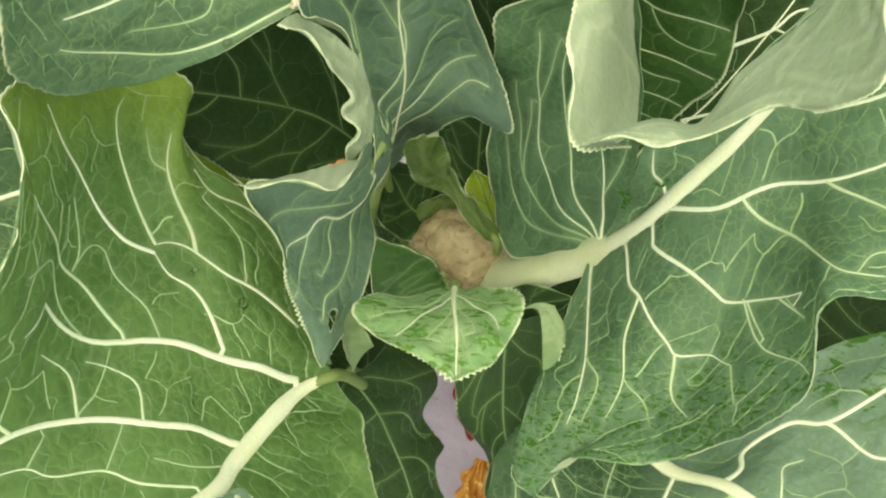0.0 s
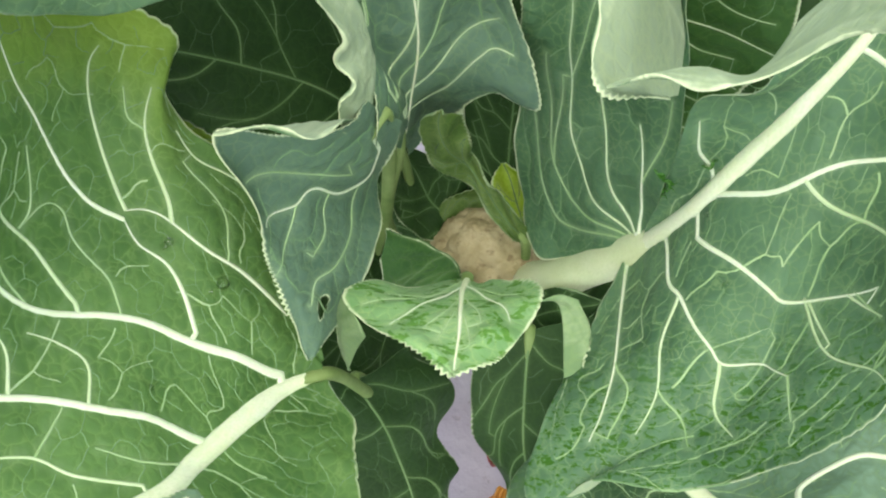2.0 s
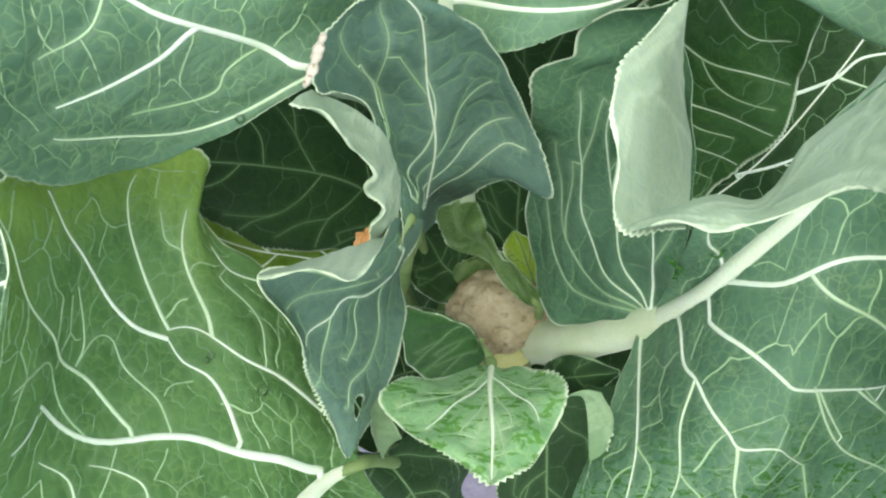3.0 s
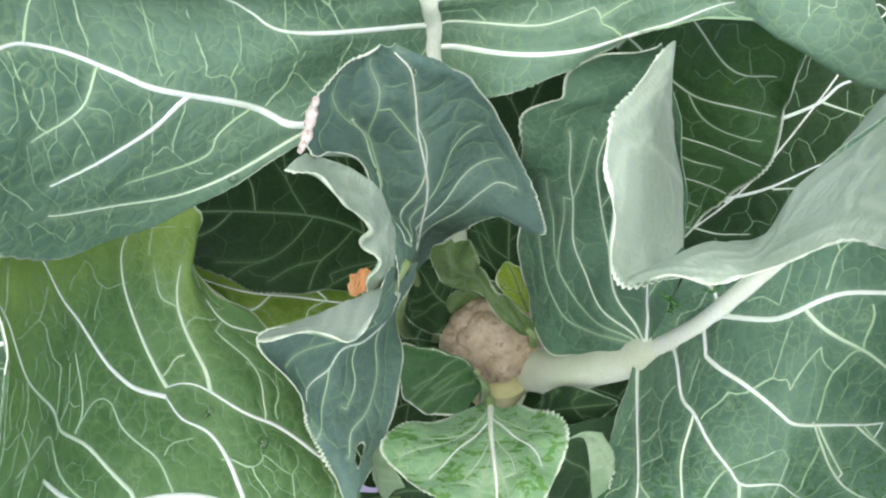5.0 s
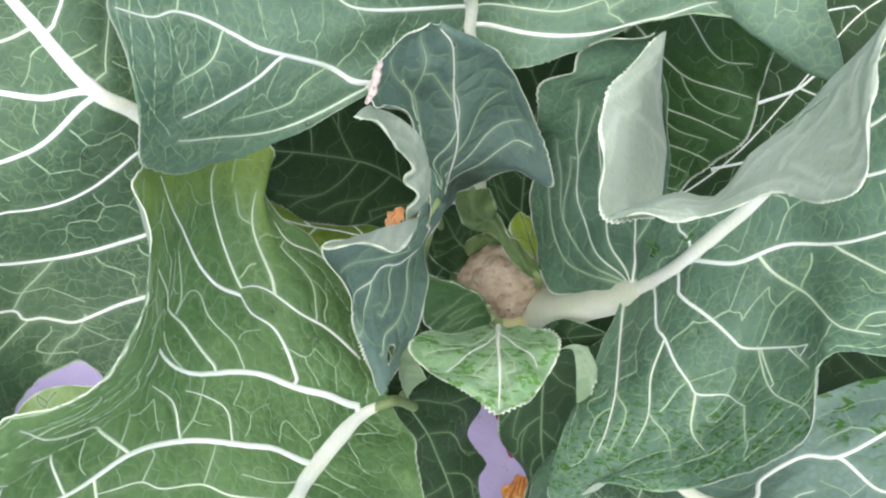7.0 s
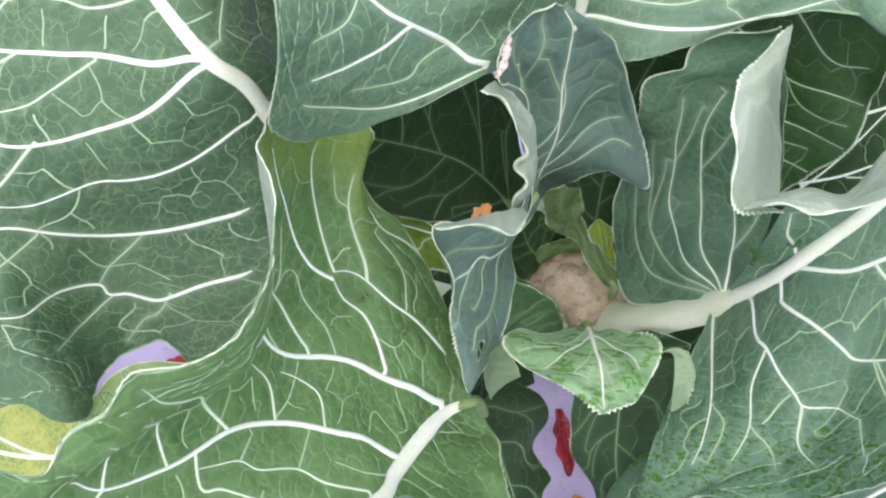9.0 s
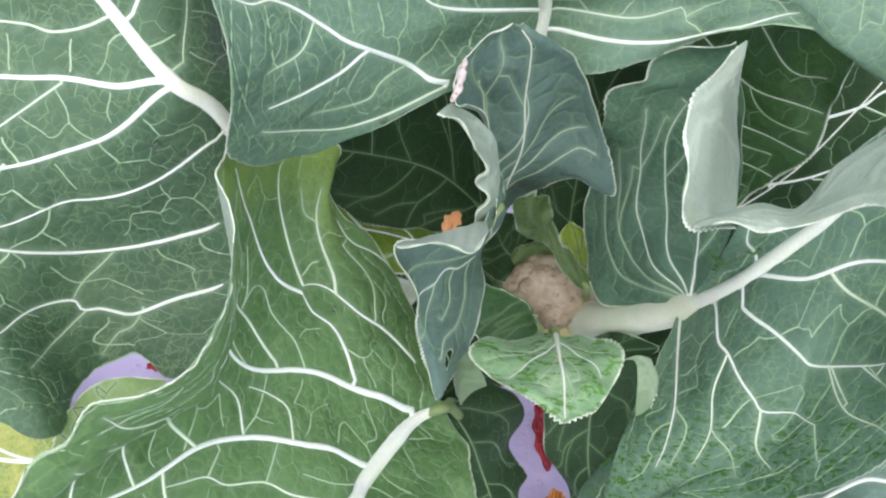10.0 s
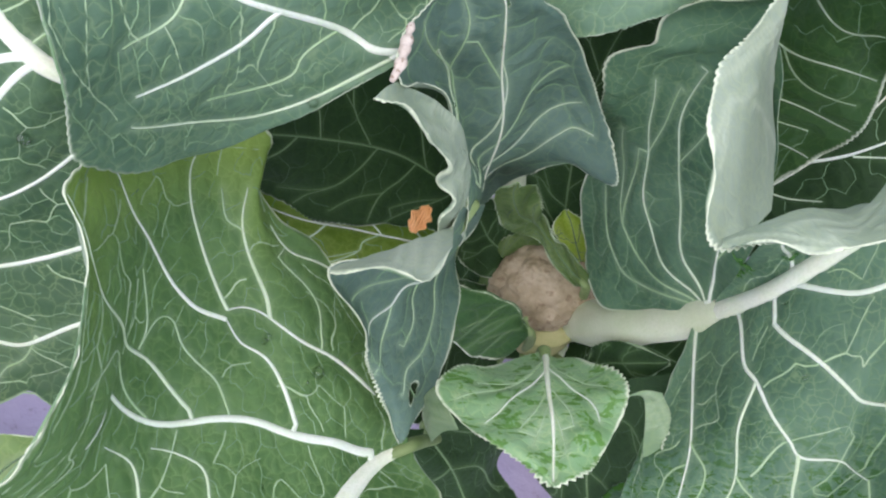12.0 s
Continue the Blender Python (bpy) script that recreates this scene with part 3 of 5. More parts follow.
    for (w, m), head in zip(mains, heads):
        k = np.linspace(0, 1, len(m))
        loose = (m[0] == head).all() and not near_any(sheet, m, [q for _, q in mains if q is not m] + [centre])
        swell = np.clip(0.35 + np.arange(len(m)) / 5, 0, 1) if loose else 1.0
        v, f = ribbon(sheet, m, 0.9 * (0.0009 + (w - 0.0009) * (1 - k) ** 0.8) * swell, 0.24)
        with_core(mesh_object("side_vein", v, f, [dull if plain else VEIN if w >= 0.0035 or kind == "pale" and w > 0.0021 else MID_VEIN if w > 0.0021 else THIN_VEIN], host), np.outer(1 - 0.4 * k, across_rib).ravel())
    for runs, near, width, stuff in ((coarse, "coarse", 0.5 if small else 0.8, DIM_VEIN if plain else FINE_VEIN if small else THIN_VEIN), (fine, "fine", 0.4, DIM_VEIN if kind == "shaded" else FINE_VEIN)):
        if len(runs):
            off = coarse_off if near == "coarse" else fine_off
            w = width * (0.0011 + 0.0010 * np.exp(-off / 0.006)) * np.array([rng.uniform(0.6, 1.3) for _ in runs])
            v, f = net_mesh(sheet, runs, w)
            tagged(with_core(mesh_object("vein_network", v, f, [stuff], host), np.tile([0.15, 0.9, 0.15], len(v) // 3)), kind="stuff")
    if petiole:
        run = np.array([0.0, 0.05, 0.12, 0.2])
        into = sheet.at(run, np.full(4, um)) - sheet.at(run, np.full(4, um), sheet.normal) * np.array([0.2, 0.45, 0.65, 0.9])[:, None] * petiole[0]
        pts = spline(np.vstack([np.array(petiole[1:-1]) / 100, into]), 60)
        k = np.linspace(0, 1, 60)
        joint = 1 - np.linalg.norm(np.diff(into, axis=0), axis=1).sum() / length_along(pts)[-1]
        before, after = np.clip(1 - k / joint, 0, 1), np.clip((k - joint) / (1 - joint), 0, 1)
        girth = petiole[0] * (1 + 0.75 * before ** 1.4) * (1 - 0.6 * after ** 0.7)
        v, f = tube_mesh(pts, girth * (1 + 0.03 * np.sin(k * 17 + seed) + 0.015 * np.sin(k * 41)), 16, 0.85)
        with_core(mesh_object("leaf_stalk", v, f, [stalk or PETIOLE], host), np.ones(len(v)))
    return ob


# ---- ground ----
def ground_sheet():
    bm = bmesh.new()
    near = bmesh.ops.create_grid(bm, x_segments=160, y_segments=160, size=0.8)["verts"]
    for v in near:
        v.co.y += 0.2
        edge = max(abs(v.co.x), abs(v.co.y - 0.2))
        v.co.z = 0.006 * noise.fractal(v.co * 9, 0.7, 2.1, 4) * (1 - edge / 0.8)
    rim = [e for e in bm.edges if e.is_boundary]
    for _ in range(6):
        new_geom = bmesh.ops.extrude_edge_only(bm, edges=rim)["geom"]
        for v in (g for g in new_geom if isinstance(g, bmesh.types.BMVert)):
            v.co.x, v.co.y, v.co.z = v.co.x * 4, 0.2 + (v.co.y - 0.2) * 4, 0
        rim = [g for g in new_geom if isinstance(g, bmesh.types.BMEdge) and g.is_boundary]
    me = bpy.data.meshes.new("ground")
    bm.to_mesh(me)
    bm.free()
    for p in me.polygons:
        p.use_smooth = True
    me.materials.append(FILM)
    return tagged(new("ground", me), "lilac plastic mulch film with dirt specks", "ground", kind="structure")


ground_sheet()

# ---- the plant ----
plant = tagged(new("cauliflower_plant"), "cauliflower plant with blue-green leaves growing through lilac film", "plant")
plant.location = (0, 0.2, 0)
plant.matrix_world = Matrix.Translation((0, 0.2, 0))


def glass(name):
    """Clear water: lets the leaf show through, with a sharp gleam that grows towards the edge."""
    m, nodes, links, bsdf = shader(name)
    clear, gloss, both, edge = (nodes.new("ShaderNode" + k) for k in ("BsdfTransparent", "BsdfGlossy", "MixShader", "Fresnel"))
    clear.inputs[0].default_value = (0.93, 0.96, 0.93, 1)
    gloss.inputs["Roughness"].default_value = 0.03
    edge.inputs[0].default_value = 1.45
    links.new(edge.outputs[0], both.inputs[0])
    links.new(clear.outputs[0], both.inputs[1])
    links.new(gloss.outputs[0], both.inputs[2])
    links.new(both.outputs[0], nodes["Material Output"].inputs[0])
    return m


WATER = glass("water")
SHRED = mottled("leaf_shred_green", (0.03, 0.12, 0.012), (0.07, 0.2, 0.03), 300, 0.35)


def on_leaf(leaf_ob, s, u):
    sh = SHEETS[leaf_ob]
    p, n = sh.at(np.array([s]), np.array([u]))[0], sh.at(np.array([s]), np.array([u]), sh.normal)[0]
    return Vector(p), Vector(n).normalized()


def water_drop(leaf_ob, s, u, r):
    """A bead of water, flattened where it sits on the leaf."""
    p, n = on_leaf(leaf_ob, s, u)
    bm = bmesh.new()
    for v in bmesh.ops.create_icosphere(bm, subdivisions=4, radius=r)["verts"]:
        v.co.z = max(v.co.z, -0.45 * r) * 0.75
    me = bpy.data.meshes.new("water_drop")
    bm.to_mesh(me)
    bm.free()
    for f in me.polygons:
        f.use_smooth = True
    me.materials.append(WATER)
    ob = tagged(new("water_drop", me), "clear round water drop resting on a leaf", "water drop", "water drops on the leaves")
    ob.matrix_world = Matrix.Translation(p + n * 0.3 * r) @ n.to_track_quat("Z", "Y").to_matrix().to_4x4()
    return ob


def leaf_shred(leaf_ob, s, u, long, turn):
    """A torn, twisted thread of leaf lying on the blade."""
    p, n = on_leaf(leaf_ob, s, u)
    k = np.linspace(-0.5, 0.5, 22)
    rng = random.Random(turn)
    bend, wig = rng.uniform(-0.5, 0.5), rng.uniform(2, 4)
    pts = np.stack([k * long, bend * k ** 2 * long * 2 + 0.08 * long * np.sin(k * wig * 4), 0.0016 + 0.0012 * np.sin(k * 9 + turn) ** 2], 1)
    v, f = tube_mesh(pts, 0.0011 * (1 - (2 * np.abs(k)) ** 3) * (0.7 + 0.3 * np.sin(k * 25)) + 0.00015, 8, 0.5)
    ob = mesh_object("leaf_shred", v, f, [SHRED])
    ob.matrix_world = Matrix.Translation(p) @ n.to_track_quat("Z", "Y").to_matrix().to_4x4() @ pose(0, 0, 0, 0, 0, turn)
    return tagged(ob, "dark green torn leaf shred lying on a broad leaf", "leaf shred", "leaf shreds on the broad leaf")


def dry_leaf(label, a, b, half, material):
    """A shrivelled leaf from a to b, cupped and crumpled."""
    a, b = np.array(a) / 100, np.array(b) / 100
    n1, n2 = 48, 22
    s, u = np.meshgrid(np.linspace(0, 1, n1), np.linspace(-1, 1, n2), indexing="ij")
    d = b - a
    side = np.cross(d, (0, 0, 1))
    side /= np.linalg.norm(side)
    w = half * np.sin(math.pi * np.clip(s * 0.92 + 0.06, 0, 1)) ** 0.7 * (1 + 0.18 * np.sin(19 * s + 2 * u))
    g = a + s[..., None] * d + (u * w)[..., None] * side
    g[..., 2] += half * (0.45 * u ** 2 + 0.16 * np.sin(9 * s + 3 * u) + 0.12 * np.sin(17 * u + 11 * s) + 0.25)
    nrm = normals_of(g)
    idx = np.arange(n1 * n2).reshape(n1, n2)
    quads = np.stack([idx[:-1, :-1], idx[1:, :-1], idx[1:, 1:], idx[:-1, 1:]], -1).reshape(-1, 4)
    ring = np.concatenate([idx[0, :-1], idx[:-1, -1], idx[-1, :0:-1], idx[:0:-1, 0]])
    nx = np.roll(ring, -1)
    skirt = np.stack([ring, nx, nx + n1 * n2, ring + n1 * n2], 1)
    v = np.vstack([g.reshape(-1, 3), (g - nrm * 0.0006).reshape(-1, 3)])
    ob = mesh_object("dry_leaf", v, np.vstack([quads, quads[:, ::-1] + n1 * n2, skirt]).tolist(), [material])
    return tagged(ob, label, "dry leaf")


leaf_m = leaf(plant, 'old yellowing leaf lying low beside the plant', 'yellow', [
    [(-38.6, 5.2, 16.0), (-45.5, 9.1, 14.0), (-53.7, 10.5, 12.0), (-63.9, 9.6, 9.0), (-69.9, 4.2, 7.0)],
    [(-38.3, 2.9, 15.0), (-45.5, 2.4, 13.0), (-54.2, 3.2, 11.0), (-63.0, 2.6, 8.0), (-70.0, 1.6, 6.0)],
    [(-39.4, -0.0, 14.0), (-44.0, -5.5, 12.0), (-53.1, -8.2, 9.0), (-62.8, -7.4, 7.0), (-69.3, -1.1, 6.0)],
], 1, seed=3, stalk=STEM, petiole=(0.006, (0.4, 20.0, 5.0), (-28.7, 7.2, 5.2), (-38.3, 2.9, 15.0)), veins=[
    (0.004, (0.141, 0.500), (0.361, 0.419), (0.487, 0.434), (0.655, 0.348)),
    (0.004, (0.076, 1.000), (0.361, 0.734), (0.639, 0.680)),
    (0.002, (0.351, 0.500), (0.437, 0.180)),
])
leaf_k2 = leaf(plant, 'large green leaf spreading beneath the others, shade in its colour', 'dark', [
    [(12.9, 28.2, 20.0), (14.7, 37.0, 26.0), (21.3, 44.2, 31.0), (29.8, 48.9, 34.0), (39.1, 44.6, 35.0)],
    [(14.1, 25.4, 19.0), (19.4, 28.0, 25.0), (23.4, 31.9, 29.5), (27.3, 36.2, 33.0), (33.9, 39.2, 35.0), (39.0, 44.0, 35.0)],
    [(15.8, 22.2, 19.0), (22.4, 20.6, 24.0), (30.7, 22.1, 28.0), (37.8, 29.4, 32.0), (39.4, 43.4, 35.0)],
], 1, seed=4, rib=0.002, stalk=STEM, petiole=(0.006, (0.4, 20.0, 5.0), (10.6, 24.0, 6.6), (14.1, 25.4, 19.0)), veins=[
    (0.0045, (0.310, 0.399), (0.418, 0.504), (0.464, 0.522), (0.527, 0.601), (0.590, 0.643)),
    (0.003, (0.423, 0.513), (0.456, 0.626)),
    (0.004, (0.176, 0.478), (0.251, 0.557), (0.356, 0.626), (0.397, 0.660)),
    (0.0025, (0.259, 0.575), (0.314, 0.660)),
    (0.0025, (0.088, 0.478), (0.126, 0.601), (0.176, 0.677)),
    (0.002, (0.347, 0.391), (0.310, 0.399), (0.259, 0.460)),
    (0.004, (0.464, 0.307), (0.527, 0.382), (0.598, 0.469)),
    (0.0025, (0.527, 0.193), (0.611, 0.291), (0.669, 0.399)),
    (0.003, (0.699, 0.487), (0.766, 0.496), (0.803, 0.548)),
])
leaf_k = leaf(plant, 'shaded green leaf with a pale wavy rim', 'shaded', [
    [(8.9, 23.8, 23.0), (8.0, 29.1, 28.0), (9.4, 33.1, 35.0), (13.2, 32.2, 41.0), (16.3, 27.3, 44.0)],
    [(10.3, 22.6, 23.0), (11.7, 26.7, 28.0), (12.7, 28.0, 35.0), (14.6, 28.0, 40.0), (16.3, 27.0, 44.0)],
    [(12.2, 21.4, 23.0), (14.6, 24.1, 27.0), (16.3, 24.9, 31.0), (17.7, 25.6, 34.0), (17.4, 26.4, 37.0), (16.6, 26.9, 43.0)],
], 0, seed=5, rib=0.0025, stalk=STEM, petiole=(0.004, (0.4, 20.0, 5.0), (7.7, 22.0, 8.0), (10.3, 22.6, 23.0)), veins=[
    (0.0022, (0.16, 0.0), (0.20, 0.45), (0.22, 0.72), (0.25, 0.97)),
    (0.0024, (0.28, 0.0), (0.35, 0.42), (0.40, 0.70), (0.42, 0.97)),
    (0.0018, (0.35, 0.42), (0.32, 0.62), (0.33, 0.90)),
    (0.0026, (0.42, 0.0), (0.50, 0.40), (0.55, 0.68), (0.56, 0.97)),
    (0.0018, (0.50, 0.40), (0.47, 0.62), (0.49, 0.84)),
    (0.0026, (0.56, 0.0), (0.64, 0.42), (0.71, 0.66), (0.72, 0.95)),
    (0.0018, (0.64, 0.42), (0.62, 0.62), (0.64, 0.90)),
    (0.0022, (0.70, 0.0), (0.78, 0.45), (0.84, 0.80)),
])
leaf_o2 = leaf(plant, 'yellow-green leaf in shade under the plant', 'olive', [
    [(-7.1, 23.9, 19.0), (-11.8, 23.3, 25.0), (-16.4, 23.6, 28.0), (-20.5, 24.6, 30.0)],
    [(-6.5, 22.3, 18.0), (-11.2, 21.4, 24.0), (-16.5, 21.6, 27.0), (-20.9, 23.1, 30.0)],
    [(-6.5, 20.0, 17.0), (-11.4, 19.1, 22.0), (-16.7, 18.7, 25.0), (-21.1, 21.4, 29.0)],
], 1, seed=6, rib=0.0018, stalk=STEM, petiole=(0.004, (0.4, 20.0, 5.0), (-4.9, 21.7, 6.3), (-6.5, 22.3, 18.0)))
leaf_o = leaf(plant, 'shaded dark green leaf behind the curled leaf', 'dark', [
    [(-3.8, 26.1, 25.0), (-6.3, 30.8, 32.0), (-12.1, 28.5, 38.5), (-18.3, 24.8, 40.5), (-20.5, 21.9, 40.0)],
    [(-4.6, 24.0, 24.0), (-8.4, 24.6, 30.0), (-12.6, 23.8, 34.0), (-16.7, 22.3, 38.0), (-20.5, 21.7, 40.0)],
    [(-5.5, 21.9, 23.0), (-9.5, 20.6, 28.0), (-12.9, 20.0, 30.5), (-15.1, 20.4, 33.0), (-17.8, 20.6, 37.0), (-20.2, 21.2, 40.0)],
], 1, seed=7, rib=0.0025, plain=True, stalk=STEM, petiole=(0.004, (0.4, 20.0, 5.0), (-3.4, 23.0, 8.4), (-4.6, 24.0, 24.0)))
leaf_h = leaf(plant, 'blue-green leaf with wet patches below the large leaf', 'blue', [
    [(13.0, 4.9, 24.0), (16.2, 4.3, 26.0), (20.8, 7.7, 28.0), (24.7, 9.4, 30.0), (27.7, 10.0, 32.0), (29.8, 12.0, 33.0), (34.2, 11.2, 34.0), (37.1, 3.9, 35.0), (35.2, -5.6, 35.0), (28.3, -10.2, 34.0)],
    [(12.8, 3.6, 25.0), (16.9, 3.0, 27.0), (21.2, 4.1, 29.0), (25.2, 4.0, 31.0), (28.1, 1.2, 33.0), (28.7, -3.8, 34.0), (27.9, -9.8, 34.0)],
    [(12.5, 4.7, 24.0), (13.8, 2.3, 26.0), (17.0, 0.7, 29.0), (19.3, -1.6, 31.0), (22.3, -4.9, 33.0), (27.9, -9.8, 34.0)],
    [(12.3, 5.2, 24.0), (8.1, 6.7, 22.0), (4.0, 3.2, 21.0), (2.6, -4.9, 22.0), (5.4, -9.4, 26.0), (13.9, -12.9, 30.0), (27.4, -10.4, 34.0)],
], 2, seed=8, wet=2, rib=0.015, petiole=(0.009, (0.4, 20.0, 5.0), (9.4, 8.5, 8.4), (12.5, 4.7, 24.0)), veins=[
    (0.005, (0.166, 0.667), (0.311, 0.759), (0.445, 0.820)),
    (0.006, (0.301, 0.667), (0.235, 0.390), (0.286, 0.293), (0.370, 0.320), (0.429, 0.241), (0.454, 0.169), (0.479, 0.090)),
    (0.004, (0.370, 0.320), (0.496, 0.405), (0.580, 0.334), (0.655, 0.320)),
    (0.003, (0.335, 0.667), (0.454, 0.734), (0.529, 0.759)),
    (0.004, (0.477, 0.667), (0.571, 0.566), (0.697, 0.434)),
    (0.003, (0.160, 0.902), (0.235, 0.902), (0.277, 0.892), (0.353, 0.883), (0.403, 0.863)),
    (0.002, (0.252, 0.956), (0.311, 0.949), (0.378, 0.935)),
    (0.002, (0.185, 0.796), (0.286, 0.831), (0.378, 0.853)),
    (0.0025, (0.351, 0.667), (0.370, 0.721), (0.471, 0.784)),
    (0.003, (0.461, 0.667), (0.395, 0.610), (0.353, 0.537), (0.378, 0.478)),
])
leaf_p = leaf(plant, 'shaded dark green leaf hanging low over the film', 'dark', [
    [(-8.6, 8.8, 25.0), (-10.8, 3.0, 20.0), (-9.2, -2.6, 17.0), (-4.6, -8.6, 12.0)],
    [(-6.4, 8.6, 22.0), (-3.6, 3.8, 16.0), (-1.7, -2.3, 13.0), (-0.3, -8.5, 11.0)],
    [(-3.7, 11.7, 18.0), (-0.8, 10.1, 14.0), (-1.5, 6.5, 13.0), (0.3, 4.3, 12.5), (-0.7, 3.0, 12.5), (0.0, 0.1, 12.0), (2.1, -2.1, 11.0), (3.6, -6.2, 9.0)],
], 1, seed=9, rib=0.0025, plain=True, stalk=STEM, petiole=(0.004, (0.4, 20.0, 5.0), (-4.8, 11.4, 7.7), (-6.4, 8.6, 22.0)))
leaf_q = leaf(plant, 'green leaf hanging beside the curd, shade in its colour', 'dark', [
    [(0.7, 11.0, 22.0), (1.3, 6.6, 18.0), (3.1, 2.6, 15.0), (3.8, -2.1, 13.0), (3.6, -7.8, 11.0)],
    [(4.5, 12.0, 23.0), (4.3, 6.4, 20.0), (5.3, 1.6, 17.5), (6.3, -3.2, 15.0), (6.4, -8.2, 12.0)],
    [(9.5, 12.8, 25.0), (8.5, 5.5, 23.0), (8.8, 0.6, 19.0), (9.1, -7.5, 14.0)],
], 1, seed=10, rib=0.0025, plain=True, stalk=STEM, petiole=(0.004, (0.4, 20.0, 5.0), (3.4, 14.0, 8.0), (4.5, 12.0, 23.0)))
leaf_a = leaf(plant, 'large blue-green leaf spreading flat', 'deep', [
    [(-18.3, 20.1, 43.0), (-18.0, 22.6, 44.0), (-19.0, 26.5, 45.0), (-20.0, 30.7, 46.5), (-22.3, 35.5, 48.0), (-29.8, 41.5, 49.0), (-41.9, 41.3, 49.0)],
    [(-18.7, 20.2, 42.5), (-19.6, 20.6, 46.0), (-20.9, 20.8, 47.6), (-25.0, 24.8, 49.0), (-27.5, 27.3, 50.0), (-31.5, 30.4, 51.0), (-40.2, 38.7, 50.0)],
    [(-18.9, 20.3, 42.0), (-20.7, 17.5, 41.0), (-24.2, 15.1, 39.5), (-27.9, 13.6, 39.5), (-32.4, 12.0, 44.0), (-36.3, 15.1, 46.0), (-37.9, 20.2, 48.0), (-39.9, 28.8, 50.0), (-41.0, 38.6, 49.5)],
    [(-18.8, 20.1, 42.0), (-17.2, 16.5, 37.0), (-17.8, 10.9, 35.5), (-22.2, 7.7, 35.0), (-23.5, 7.4, 35.0), (-24.6, 8.1, 35.5), (-25.6, 8.6, 35.8), (-26.6, 8.1, 36.0), (-27.5, 7.3, 36.5), (-28.1, 5.9, 37.5), (-27.2, 2.6, 40.5), (-29.7, 3.4, 41.0), (-31.9, 3.1, 41.0), (-36.3, 5.2, 42.0), (-42.9, 8.0, 42.0), (-47.6, 16.4, 46.0), (-47.0, 32.1, 49.0), (-41.7, 40.2, 49.0)],
], 1, seed=11, rib=0.013, petiole=(0.008, (0.4, 20.0, 5.0), (-14.0, 20.2, 14.9), (-18.7, 20.2, 42.5)), veins=[
    (0.0062, (0.188, 0.340), (0.255, 0.399), (0.364, 0.443), (0.456, 0.496), (0.577, 0.575), (0.644, 0.652)),
    (0.003, (0.502, 0.522), (0.536, 0.575), (0.598, 0.677)),
    (0.0026, (0.452, 0.496), (0.481, 0.548), (0.481, 0.583), (0.536, 0.635), (0.573, 0.693)),
    (0.0022, (0.351, 0.443), (0.385, 0.496), (0.402, 0.522), (0.477, 0.592)),
    (0.0052, (0.180, 0.348), (0.234, 0.452), (0.314, 0.513), (0.364, 0.548), (0.456, 0.601), (0.552, 0.709)),
    (0.003, (0.372, 0.548), (0.397, 0.626), (0.460, 0.701), (0.523, 0.793)),
    (0.002, (0.481, 0.626), (0.502, 0.701), (0.531, 0.756)),
    (0.0036, (0.063, 0.443), (0.126, 0.522), (0.209, 0.557), (0.280, 0.566), (0.351, 0.618), (0.389, 0.635)),
    (0.0042, (0.092, 0.778), (0.138, 0.709), (0.209, 0.668), (0.314, 0.652), (0.377, 0.660), (0.444, 0.778), (0.515, 0.935)),
    (0.002, (0.218, 0.668), (0.255, 0.725), (0.276, 0.778)),
    (0.002, (0.339, 0.660), (0.377, 0.725), (0.460, 0.916)),
    (0.004, (0.142, 0.866), (0.184, 0.828), (0.268, 0.821), (0.276, 0.778), (0.318, 0.771), (0.402, 0.834)),
    (0.002, (0.268, 0.821), (0.305, 0.866), (0.351, 0.878)),
    (0.002, (0.213, 0.814), (0.280, 0.968)),
    (0.003, (0.335, 0.340), (0.360, 0.374), (0.402, 0.408), (0.444, 0.425), (0.506, 0.469), (0.498, 0.513)),
    (0.002, (0.506, 0.469), (0.582, 0.513), (0.640, 0.583)),
    (0.0042, (0.502, 0.348), (0.556, 0.408), (0.661, 0.504), (0.736, 0.609)),
    (0.004, (0.477, 0.332), (0.481, 0.299), (0.515, 0.252)),
    (0.0036, (0.301, 0.307), (0.318, 0.259), (0.372, 0.207), (0.431, 0.186)),
    (0.002, (0.615, 0.348), (0.653, 0.399), (0.736, 0.504)),
    (0.002, (0.180, 0.275), (0.226, 0.200), (0.280, 0.153)),
])
